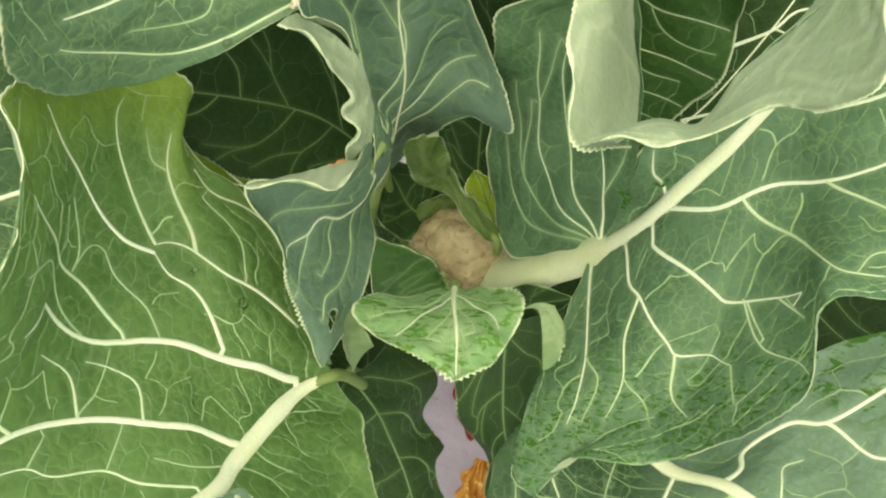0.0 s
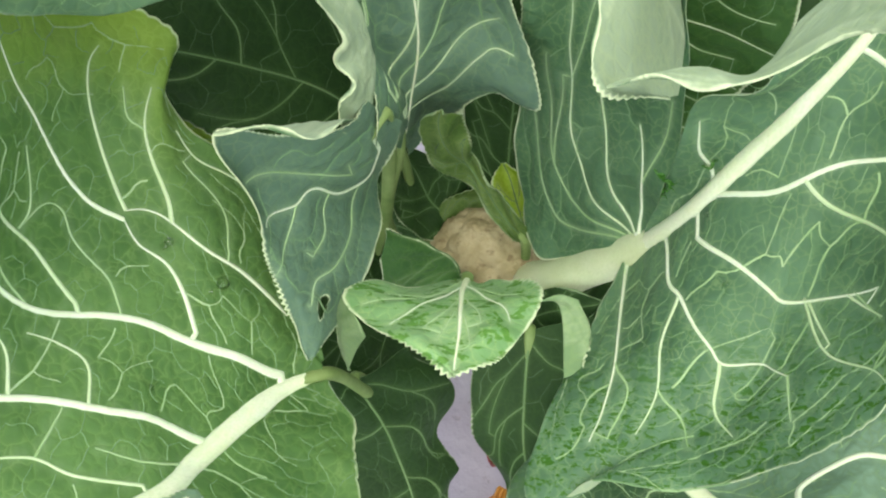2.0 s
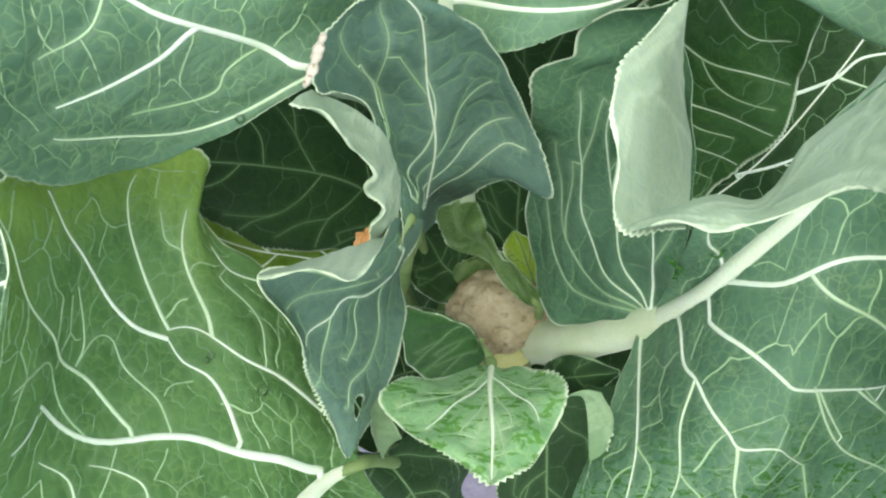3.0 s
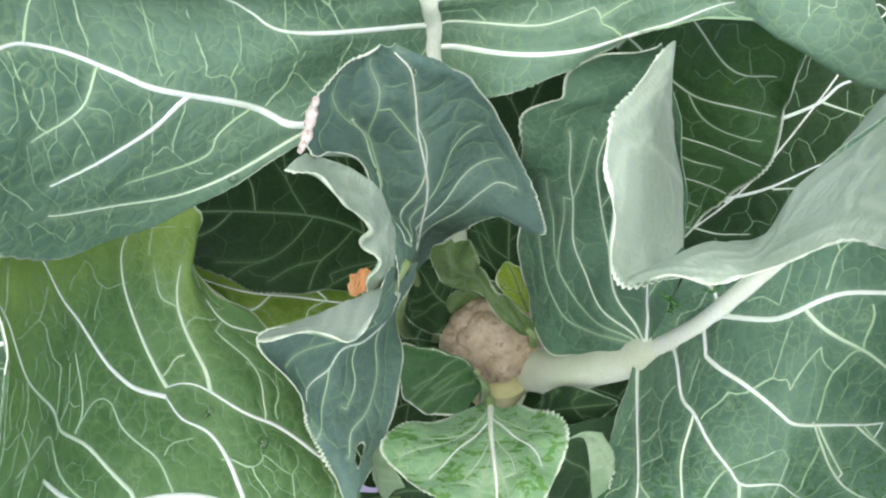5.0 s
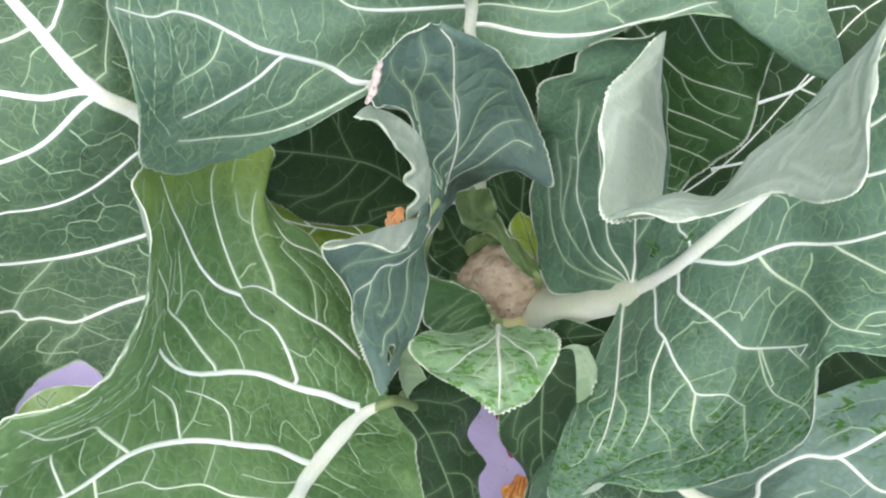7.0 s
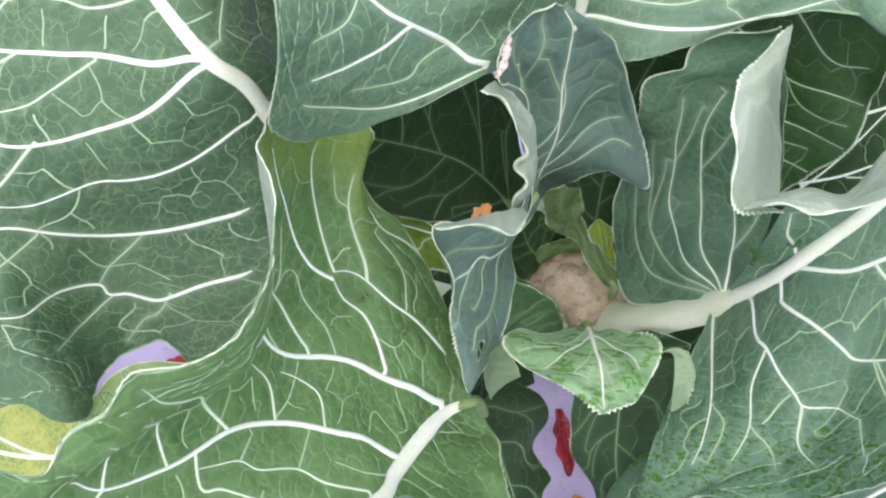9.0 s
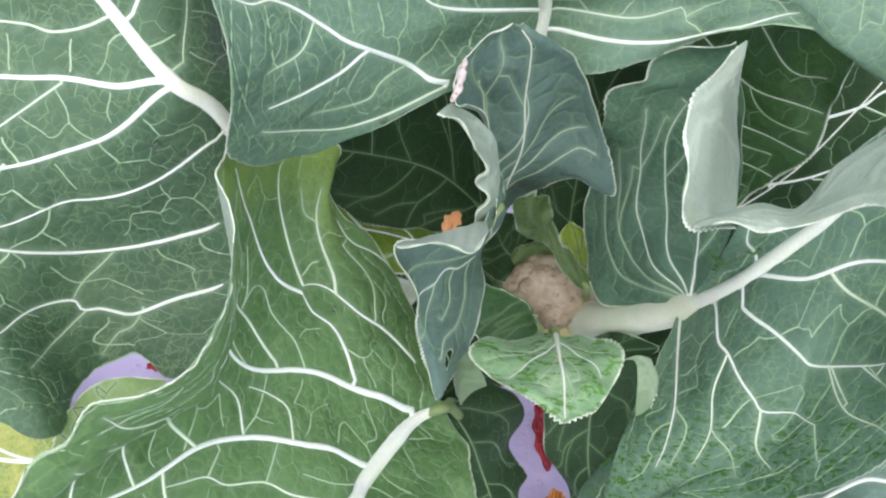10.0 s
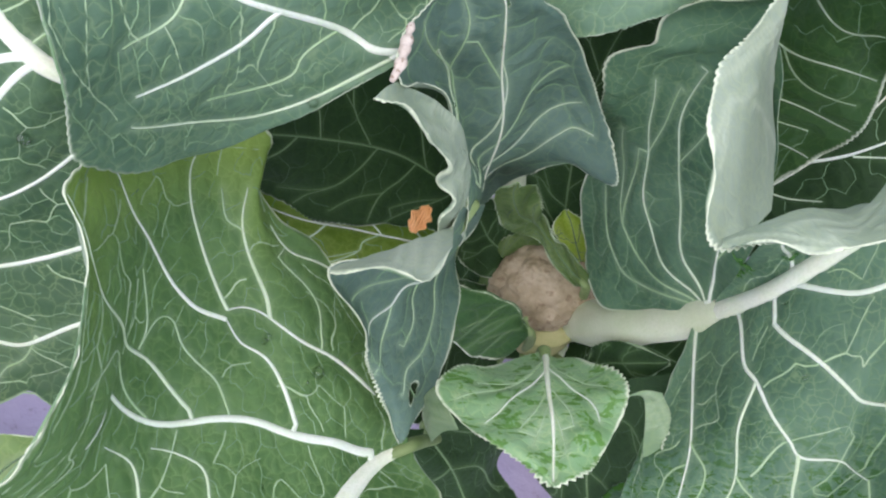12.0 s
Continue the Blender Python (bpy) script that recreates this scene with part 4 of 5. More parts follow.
leaf_c = leaf(plant, 'large green leaf with a raised pale rim', 'green', [
    [(-6.6, 7.8, 31.0), (-7.6, 10.9, 32.0), (-9.5, 14.2, 34.0), (-11.8, 16.9, 36.0), (-13.7, 17.8, 37.8), (-14.2, 19.1, 39.5), (-13.5, 21.2, 40.5), (-16.3, 21.7, 42.5), (-16.1, 14.4, 51.5), (-14.9, 10.7, 51.8), (-15.0, 5.4, 53.5), (-16.3, 3.9, 54.2), (-18.1, 3.3, 54.6), (-19.3, 1.9, 53.6), (-21.1, 1.0, 52.5), (-21.4, -0.5, 53.0), (-22.7, -0.3, 54.5), (-24.2, -1.7, 55.0), (-25.2, -4.9, 55.0), (-23.3, -9.1, 53.0)],
    [(-6.7, 7.7, 31.0), (-8.6, 10.0, 33.0), (-11.1, 12.4, 35.6), (-13.2, 14.1, 38.0), (-15.1, 16.5, 39.8), (-16.4, 18.0, 42.3), (-16.7, 14.8, 44.5), (-16.3, 11.3, 46.0), (-16.1, 5.6, 47.5), (-17.7, 3.1, 49.8), (-19.6, 0.6, 51.6), (-22.1, -2.0, 53.0), (-23.5, -4.9, 54.0), (-23.1, -8.9, 53.0)],
    [(-6.7, 7.5, 31.0), (-8.7, 8.7, 33.0), (-11.3, 9.8, 35.9), (-13.9, 10.6, 38.0), (-15.8, 8.5, 40.3), (-17.0, 5.7, 42.6), (-18.2, 2.9, 46.0), (-20.0, 0.1, 49.5), (-21.7, -3.2, 52.0), (-23.0, -8.8, 53.0)],
    [(-6.6, 7.1, 31.0), (-8.3, 6.0, 32.0), (-10.4, 1.8, 37.0), (-10.6, 0.5, 39.0), (-13.1, -1.8, 42.5), (-15.0, -3.8, 45.0), (-17.9, -6.7, 48.0), (-22.9, -9.2, 53.0)],
    [(-6.2, 6.6, 31.0), (-5.0, 4.7, 30.5), (-4.3, 2.2, 32.0), (-3.1, -1.9, 33.0), (-3.2, -4.9, 36.0), (-5.8, -8.8, 40.0), (-13.6, -11.3, 46.0), (-22.5, -9.5, 53.0)],
], 3, seed=12, neck=0.45, rib=0.017, stalk=STEM, petiole=(0.004, (0.4, 20.0, 5.0), (-5.0, 10.3, 10.8), (-6.6, 7.1, 31.0)), veins=[
    (0.0078, (0.067, 0.685), (0.142, 0.626), (0.251, 0.601), (0.347, 0.548), (0.423, 0.504), (0.632, 0.207)),
    (0.0034, (0.372, 0.522), (0.414, 0.443), (0.502, 0.323), (0.548, 0.122), (0.527, 0.079), (0.527, 0.006)),
    (0.0036, (0.297, 0.434), (0.351, 0.408), (0.397, 0.340), (0.444, 0.222), (0.452, 0.105)),
    (0.004, (0.218, 0.592), (0.234, 0.531), (0.251, 0.496), (0.280, 0.478), (0.297, 0.434)),
    (0.003, (0.293, 0.417), (0.310, 0.374), (0.347, 0.299), (0.351, 0.244), (0.339, 0.159)),
    (0.0034, (0.234, 0.374), (0.238, 0.299), (0.276, 0.207), (0.285, 0.134)),
    (0.0018, (0.276, 0.214), (0.297, 0.237), (0.310, 0.193)),
    (0.0036, (0.063, 0.275), (0.134, 0.323), (0.180, 0.365), (0.234, 0.374), (0.293, 0.417)),
    (0.0025, (0.142, 0.002), (0.201, 0.089), (0.226, 0.065)),
    (0.0018, (0.155, 0.299), (0.172, 0.172), (0.218, 0.146)),
    (0.0018, (0.444, 0.399), (0.427, 0.391), (0.439, 0.307)),
    (0.002, (0.318, 0.557), (0.326, 0.513), (0.364, 0.452), (0.377, 0.417), (0.402, 0.399), (0.444, 0.399)),
    (0.002, (0.435, 0.487), (0.481, 0.408), (0.611, 0.111)),
    (0.0068, (0.247, 0.741), (0.310, 0.685), (0.393, 0.635), (0.477, 0.583), (0.565, 0.548), (0.665, 0.548), (0.749, 0.513), (0.791, 0.408)),
    (0.0034, (0.565, 0.548), (0.632, 0.417), (0.720, 0.200), (0.724, 0.065)),
    (0.0026, (0.477, 0.583), (0.469, 0.522), (0.510, 0.460)),
    (0.0024, (0.393, 0.635), (0.377, 0.592), (0.402, 0.557), (0.439, 0.522)),
    (0.0022, (0.749, 0.513), (0.745, 0.460), (0.774, 0.214)),
    (0.0024, (0.665, 0.548), (0.674, 0.487), (0.745, 0.229)),
    (0.0026, (0.377, 0.733), (0.444, 0.693), (0.473, 0.660), (0.540, 0.626), (0.561, 0.601), (0.607, 0.583)),
    (0.0018, (0.473, 0.660), (0.427, 0.626)),
    (0.0018, (0.561, 0.601), (0.527, 0.575)),
    (0.0026, (0.623, 0.548), (0.628, 0.609), (0.607, 0.618), (0.561, 0.660), (0.485, 0.717)),
    (0.002, (0.289, 0.748), (0.364, 0.709), (0.406, 0.677)),
    (0.0022, (0.749, 0.513), (0.778, 0.531)),
])
leaf_c2 = leaf(plant, 'lobe', 'glaucous', [
    [(-9.6, 0.5, 39.8), (-10.5, -0.4, 41.4), (-10.8, -1.7, 42.6), (-10.7, -3.7, 44.0), (-10.5, -5.8, 45.0), (-8.9, -8.5, 45.5)],
    [(-9.4, 0.5, 39.9), (-8.5, -0.9, 42.4), (-8.4, -2.5, 43.6), (-8.2, -4.3, 44.6), (-8.0, -6.1, 45.5), (-7.9, -8.4, 46.0)],
    [(-9.1, 0.4, 39.7), (-7.5, -0.7, 41.0), (-5.3, -1.2, 40.6), (-3.7, -2.8, 40.0), (-2.9, -4.5, 40.5), (-3.9, -8.4, 43.5)],
], 1, seed=13, parent=leaf_c, name='blade_lobe', rib=0, veins=[
    (0.004, (0.042, 0.478), (0.168, 0.638), (0.261, 0.507), (0.403, 0.376), (0.588, 0.228)),
    (0.0025, (0.420, 0.566), (0.504, 0.638), (0.588, 0.652)),
    (0.002, (0.361, 0.892), (0.546, 0.927), (0.681, 0.927)),
])
leaf_g = leaf(plant, 'broad blue-green leaf with a thick pale midrib', 'blue', [
    [(10.6, 16.5, 29.5), (11.0, 17.8, 36.0), (10.8, 18.0, 41.0), (12.3, 17.3, 43.0), (13.9, 18.9, 45.5), (15.9, 19.9, 48.5), (17.4, 21.6, 50.5), (19.2, 25.4, 53.0)],
    [(10.3, 15.8, 28.0), (12.4, 16.1, 33.5), (14.0, 17.1, 37.5), (15.3, 18.0, 40.0), (17.9, 20.8, 44.0), (19.9, 24.2, 48.5), (19.9, 25.3, 53.0)],
    [(10.1, 15.5, 27.5), (9.6, 11.6, 30.0), (9.4, 7.7, 32.5), (10.5, 6.3, 34.0), (13.8, 7.4, 35.8), (15.3, 10.2, 36.8), (17.4, 13.3, 39.0), (19.8, 14.7, 42.5), (22.0, 17.5, 46.0), (22.3, 21.8, 50.5), (20.6, 25.2, 53.0)],
    [(9.8, 15.5, 27.5), (8.0, 11.8, 29.0), (5.5, 6.9, 30.5), (4.0, 1.4, 31.0), (5.3, 0.3, 31.4), (6.0, 1.2, 32.0), (7.2, 2.3, 33.0), (8.8, 2.0, 34.5), (11.7, 1.9, 36.5), (16.2, 4.6, 42.8), (16.2, 7.7, 44.5), (18.0, 8.6, 44.0), (20.6, 8.3, 44.0), (23.6, 11.2, 45.0), (25.1, 13.3, 47.5), (24.1, 20.9, 52.0), (22.2, 25.0, 53.0), (21.0, 25.3, 53.0)],
], 1, seed=14, folds=(0,), wet=1, rib=0.019, petiole=(0.0125, (4.0, 19.2, 10.0), (6.2, 16.4, 20.0), (10.3, 15.8, 28.0)), veins=[
    (0.0025, (0.462, 0.707), (0.487, 0.853), (0.521, 0.935), (0.529, 0.974)),
    (0.002, (0.521, 0.796), (0.538, 0.883)),
    (0.0045, (0.082, 0.333), (0.193, 0.507), (0.227, 0.522), (0.294, 0.595), (0.311, 0.624), (0.361, 0.666), (0.445, 0.831)),
    (0.003, (0.227, 0.522), (0.227, 0.595), (0.252, 0.666), (0.261, 0.759)),
    (0.002, (0.252, 0.666), (0.286, 0.707), (0.353, 0.873)),
    (0.003, (0.311, 0.624), (0.328, 0.721), (0.395, 0.883)),
    (0.002, (0.445, 0.831), (0.454, 0.927)),
    (0.0035, (0.008, 0.808), (0.076, 0.759), (0.176, 0.734), (0.218, 0.784), (0.235, 0.831)),
    (0.002, (0.176, 0.734), (0.218, 0.707), (0.244, 0.796)),
    (0.004, (0.251, 0.333), (0.277, 0.098), (0.345, 0.051)),
    (0.0048, (0.268, 0.357), (0.456, 0.487), (0.603, 0.618), (0.707, 0.717), (0.732, 0.717), (0.774, 0.807), (0.803, 0.878)),
    (0.003, (0.603, 0.618), (0.661, 0.786), (0.695, 0.916)),
    (0.0032, (0.456, 0.487), (0.548, 0.693), (0.619, 0.931), (0.640, 0.935)),
    (0.0046, (0.230, 0.425), (0.326, 0.504), (0.469, 0.725), (0.544, 0.834)),
    (0.0024, (0.469, 0.725), (0.490, 0.841)),
    (0.0022, (0.515, 0.793), (0.540, 0.884)),
    (0.0042, (0.611, 0.469), (0.707, 0.575), (0.757, 0.618), (0.837, 0.741), (0.862, 0.793)),
    (0.0022, (0.707, 0.575), (0.732, 0.677), (0.732, 0.717)),
    (0.0042, (0.640, 0.374), (0.699, 0.452), (0.833, 0.557), (0.912, 0.717)),
    (0.003, (0.766, 0.348), (0.845, 0.425), (0.937, 0.601), (0.962, 0.677)),
    (0.002, (0.787, 0.643), (0.820, 0.854)),
    (0.0018, (0.707, 0.717), (0.728, 0.834), (0.745, 0.940)),
    (0.0016, (0.619, 0.931), (0.640, 0.872), (0.695, 0.916)),
])
leaf_g2 = leaf(plant, 'lobe', 'blue', [
    [(9.3, 16.1, 27.0), (5.2, 18.1, 20.5), (4.3, 20.6, 20.5), (3.7, 22.9, 22.5), (3.3, 24.5, 26.0), (3.2, 25.5, 31.0), (3.2, 26.0, 36.0), (3.2, 26.7, 39.0), (4.9, 26.3, 40.5), (5.2, 27.3, 41.5), (7.2, 27.1, 43.5), (9.2, 25.7, 45.5)],
    [(10.0, 16.3, 28.0), (8.0, 19.0, 28.0), (7.0, 22.0, 31.0), (6.6, 24.2, 36.0), (7.4, 25.6, 40.0), (9.2, 25.6, 45.5)],
    [(10.6, 16.5, 29.5), (11.2, 17.7, 34.0), (11.1, 19.6, 37.0), (10.8, 21.4, 40.0), (10.1, 23.9, 43.0), (9.3, 25.5, 45.5)],
], 1, seed=15, net=0.02, folds=(1,), parent=leaf_g, name='blade_lobe', rib=0, veins=[
    (0.004, (0.004, 0.80), (0.12, 0.84), (0.24, 0.86), (0.36, 0.80)),
    (0.003, (0.004, 0.70), (0.14, 0.66), (0.30, 0.62), (0.46, 0.60), (0.60, 0.55), (0.74, 0.55)),
    (0.0026, (0.004, 0.60), (0.13, 0.50), (0.30, 0.44), (0.48, 0.42), (0.62, 0.37), (0.70, 0.30)),
    (0.002, (0.004, 0.50), (0.12, 0.36), (0.28, 0.30), (0.46, 0.28), (0.58, 0.22)),
    (0.0016, (0.004, 0.40), (0.12, 0.24), (0.28, 0.18), (0.44, 0.16), (0.54, 0.10)),
    (0.0016, (0.20, 0.865), (0.34, 0.93), (0.46, 0.95)),
    (0.0014, (0.46, 0.60), (0.56, 0.68), (0.66, 0.72)),
    (0.0014, (0.48, 0.42), (0.58, 0.48), (0.68, 0.47)),
    (0.0014, (0.30, 0.30), (0.42, 0.36), (0.50, 0.36)),
])
leaf_i = leaf(plant, 'folded margin', 'blue', [
    [(9.5, 25.8, 45.7), (9.7, 24.4, 43.2), (10.0, 23.4, 41.8), (10.4, 21.3, 40.6), (9.7, 17.7, 41.5)],
    [(9.5, 25.8, 45.8), (8.7, 23.6, 46.0), (7.8, 21.4, 46.2), (7.5, 18.8, 45.8), (7.6, 16.6, 44.8), (8.0, 15.8, 44.0)],
    [(9.4, 25.7, 46.0), (7.8, 23.8, 47.0), (6.7, 22.1, 47.6), (5.8, 20.4, 48.0), (5.3, 18.8, 48.2), (5.4, 17.3, 48.0), (5.1, 15.2, 47.8), (5.7, 14.3, 47.2), (8.3, 15.0, 45.8)],
], 1, seed=16, flip=True, parent=leaf_g, name='rolled_margin', rib=0, plain=True, teeth=1.4)
leaf_i5 = leaf(plant, 'folded margin', 'blue', [
    [(6.0, 14.5, 47.0), (7.8, 15.5, 46.5), (9.7, 16.4, 45.6), (11.6, 16.3, 45.2), (13.6, 18.6, 46.0), (15.8, 19.7, 49.0), (17.3, 21.4, 51.0), (19.3, 25.5, 53.0)],
    [(5.8, 14.2, 47.6), (7.5, 14.7, 47.6), (9.0, 14.8, 47.6), (10.7, 14.8, 47.4), (13.0, 15.9, 49.0), (14.9, 15.9, 52.5), (16.6, 19.8, 52.0), (19.2, 25.3, 53.2)],
    [(5.7, 14.0, 47.8), (7.1, 14.0, 48.4), (8.7, 13.9, 48.2), (10.4, 14.1, 48.0), (12.6, 14.4, 50.0), (14.0, 12.6, 54.9), (16.9, 19.9, 52.5), (19.3, 25.2, 53.3)],
], 1, seed=17, flip=True, parent=leaf_g, name='rolled_margin', rib=0, plain=True)
leaf_b = leaf(plant, 'broad blue-green leaf arching over the plant', 'mid', [
    [(-1.6, 28.0, 40.5), (-6.5, 21.9, 46.0), (-12.7, 18.0, 46.0), (-15.3, 14.4, 51.6), (-14.0, 15.8, 56.0), (-14.6, 18.2, 58.9), (-14.5, 20.7, 60.5), (-15.2, 21.4, 61.2), (-16.2, 23.8, 60.0), (-22.0, 33.5, 55.0), (-17.4, 43.7, 52.0), (-3.2, 42.6, 52.0)],
    [(-1.5, 28.2, 40.3), (-4.9, 23.9, 46.0), (-8.7, 21.5, 48.2), (-11.0, 19.9, 52.4), (-11.3, 21.0, 53.2), (-11.2, 24.2, 53.2), (-11.0, 25.4, 53.0), (-10.4, 23.6, 55.0), (-11.5, 27.6, 53.0), (-13.5, 31.4, 53.0), (-10.4, 38.6, 52.0), (-2.9, 42.4, 52.0)],
    [(-1.4, 28.4, 40.2), (-1.4, 28.9, 41.5), (-1.3, 29.4, 42.5), (-1.4, 29.7, 43.3), (-1.5, 29.7, 44.0), (-1.5, 29.7, 44.6), (-1.7, 29.8, 45.2), (-1.9, 29.8, 46.2), (-3.0, 31.1, 48.5), (-4.1, 33.5, 50.0), (-4.6, 37.8, 51.0), (-2.7, 42.3, 52.0)],
    [(-1.3, 28.3, 40.2), (1.1, 27.3, 41.5), (3.8, 27.7, 42.5), (6.4, 28.2, 43.5), (8.5, 29.0, 44.5), (9.3, 29.5, 45.3), (9.6, 30.1, 46.0), (9.5, 31.0, 46.8), (8.6, 32.7, 48.0), (6.8, 34.8, 49.3), (3.5, 39.0, 50.5), (-2.5, 42.3, 52.0)],
    [(-1.2, 28.1, 40.2), (1.8, 26.6, 41.0), (4.7, 26.9, 42.0), (7.3, 27.5, 43.0), (9.4, 27.8, 44.0), (13.1, 27.2, 45.0), (18.4, 23.0, 45.5), (17.7, 26.9, 47.0), (18.0, 31.2, 48.5), (16.9, 37.9, 49.5), (7.7, 42.6, 51.0), (-2.1, 42.5, 52.0)],
], 2, seed=18, rib=0.014, petiole=(0.008, (0.4, 20.0, 5.0), (-1.1, 26.3, 14.1), (-1.4, 28.4, 40.2)), veins=[
    (0.006, (0.360, 0.500), (0.529, 0.581), (0.630, 0.624), (0.782, 0.680)),
    (0.005, (0.393, 0.500), (0.387, 0.581), (0.403, 0.666), (0.429, 0.721), (0.487, 0.796), (0.563, 0.863)),
    (0.004, (0.452, 0.500), (0.403, 0.419), (0.395, 0.348), (0.513, 0.306), (0.555, 0.266), (0.605, 0.192)),
    (0.003, (0.555, 0.266), (0.529, 0.180), (0.538, 0.108)),
    (0.004, (0.578, 0.500), (0.655, 0.419), (0.723, 0.266)),
    (0.005, (0.113, 0.105), (0.176, 0.267), (0.243, 0.275), (0.301, 0.244), (0.343, 0.116), (0.347, 0.065), (0.360, 0.009)),
    (0.0042, (0.243, 0.275), (0.230, 0.222), (0.238, 0.166), (0.259, 0.111)),
    (0.0028, (0.113, 0.069), (0.146, 0.048), (0.180, 0.056), (0.218, 0.074), (0.251, 0.069)),
    (0.002, (0.188, 0.267), (0.184, 0.207), (0.180, 0.146), (0.218, 0.116)),
    (0.002, (0.314, 0.214), (0.289, 0.200), (0.293, 0.116)),
    (0.002, (0.343, 0.116), (0.360, 0.122), (0.372, 0.128)),
    (0.005, (0.226, 0.487), (0.268, 0.408), (0.305, 0.365), (0.339, 0.332), (0.356, 0.299)),
    (0.005, (0.130, 0.557), (0.155, 0.660), (0.192, 0.763), (0.251, 0.878), (0.314, 0.977), (0.385, 0.866)),
    (0.0024, (0.234, 0.522), (0.234, 0.592), (0.255, 0.660), (0.297, 0.693)),
    (0.002, (0.268, 0.821), (0.280, 0.725), (0.305, 0.725)),
])
leaf_d = leaf(plant, 'blue-green inner leaf curling over the curd', 'grey', [
    [(-4.4, 17.5, 37.0), (-3.7, 18.4, 39.6), (-3.6, 19.3, 41.0), (-3.9, 20.1, 43.6), (-4.8, 20.1, 46.2), (-6.1, 19.3, 49.2), (-5.6, 21.1, 50.0), (-4.6, 23.3, 49.5), (-3.4, 24.4, 48.8)],
    [(-3.8, 20.9, 30.0), (-3.5, 22.0, 33.0), (-4.1, 22.6, 39.0), (-4.9, 23.3, 43.0), (-4.7, 23.4, 46.0), (-4.0, 24.3, 47.5), (-3.2, 24.5, 48.5)],
    [(-3.8, 21.9, 28.0), (-3.1, 22.9, 32.0), (-2.1, 23.3, 38.0), (-2.3, 24.0, 42.0), (-2.2, 24.4, 45.0), (-2.3, 24.5, 47.0), (-3.0, 24.6, 48.3)],
    [(-3.7, 22.6, 27.0), (-2.4, 23.7, 29.5), (-0.3, 24.3, 34.0), (0.7, 25.5, 38.0), (0.2, 25.5, 42.0), (-1.1, 24.8, 46.0), (-2.9, 24.7, 48.2)],
    [(-3.6, 22.4, 26.0), (-1.4, 23.7, 28.0), (1.8, 23.9, 32.0), (4.3, 22.1, 33.0), (2.9, 24.9, 37.0), (0.9, 25.7, 42.5), (-1.1, 25.3, 46.0), (-2.8, 24.8, 48.0)],
], 2, seed=19, hole=(0.912, 0.522, 0.016, 0.018), teeth=0.9, net=0.02, rib=0.0025, stalk=STEM, petiole=(0.004, (0.4, 20.0, 5.0), (-8.0, 18.2, 9.0), (-5.7, 21.7, 20.0), (-3.8, 21.9, 28.0)), veins=[
    (0.003, (0.185, 0.081), (0.521, 0.204), (0.689, 0.266), (0.782, 0.216)),
    (0.0025, (0.244, 0.169), (0.471, 0.463), (0.622, 0.522), (0.748, 0.493)),
    (0.0022, (0.134, 0.192), (0.336, 0.638), (0.445, 0.759), (0.513, 0.863)),
    (0.0022, (0.118, 0.228), (0.244, 0.747), (0.420, 0.831), (0.454, 0.910)),
    (0.002, (0.160, 0.127), (0.437, 0.566), (0.546, 0.624), (0.605, 0.772)),
    (0.002, (0.471, 0.204), (0.697, 0.279), (0.824, 0.073)),
    (0.0015, (0.697, 0.279), (0.866, 0.348), (0.950, 0.253)),
    (0.0015, (0.655, 0.493), (0.807, 0.390)),
])
v, f = tube_mesh(spline(np.array([(-5.5, 21.1, 50.3), (-5.6, 20.1, 50.6), (-5.7, 19.2, 50.8), (-6.0, 18.6, 50.6)]) / 100, 40), 0.0021 * (1 + 0.35 * np.sin(np.linspace(0, 23, 40)) * np.sin(np.linspace(0, 7, 40))) * np.sin(np.linspace(0.25, 2.9, 40)) ** 0.5, 10, 0.7)
mesh_object("withered_edge", v, f, [WITHERED], leaf_d)["label"] = "withered brown strip of the leaf rim"
leaf_d2 = leaf(plant, 'rolled margin', 'blue', [
    [(-4.4, 17.3, 37.5), (-3.7, 18.2, 40.0), (-3.6, 19.2, 41.3), (-3.9, 20.0, 43.9), (-4.8, 20.0, 46.4), (-6.0, 19.3, 49.3)],
    [(-4.6, 16.7, 39.0), (-4.0, 17.7, 41.4), (-3.8, 18.7, 42.5), (-4.3, 19.3, 44.8), (-5.2, 19.4, 47.0), (-6.3, 18.8, 49.8)],
    [(-4.8, 16.0, 40.5), (-4.8, 16.6, 42.2), (-4.2, 17.2, 42.6), (-4.8, 17.7, 43.4), (-4.2, 17.9, 44.5), (-4.7, 18.1, 46.0), (-5.1, 18.0, 48.0), (-5.7, 18.4, 49.0), (-6.6, 18.3, 50.0)],
], 1, seed=20, flip=True, parent=leaf_d, name='rolled_margin', rib=0, plain=True)
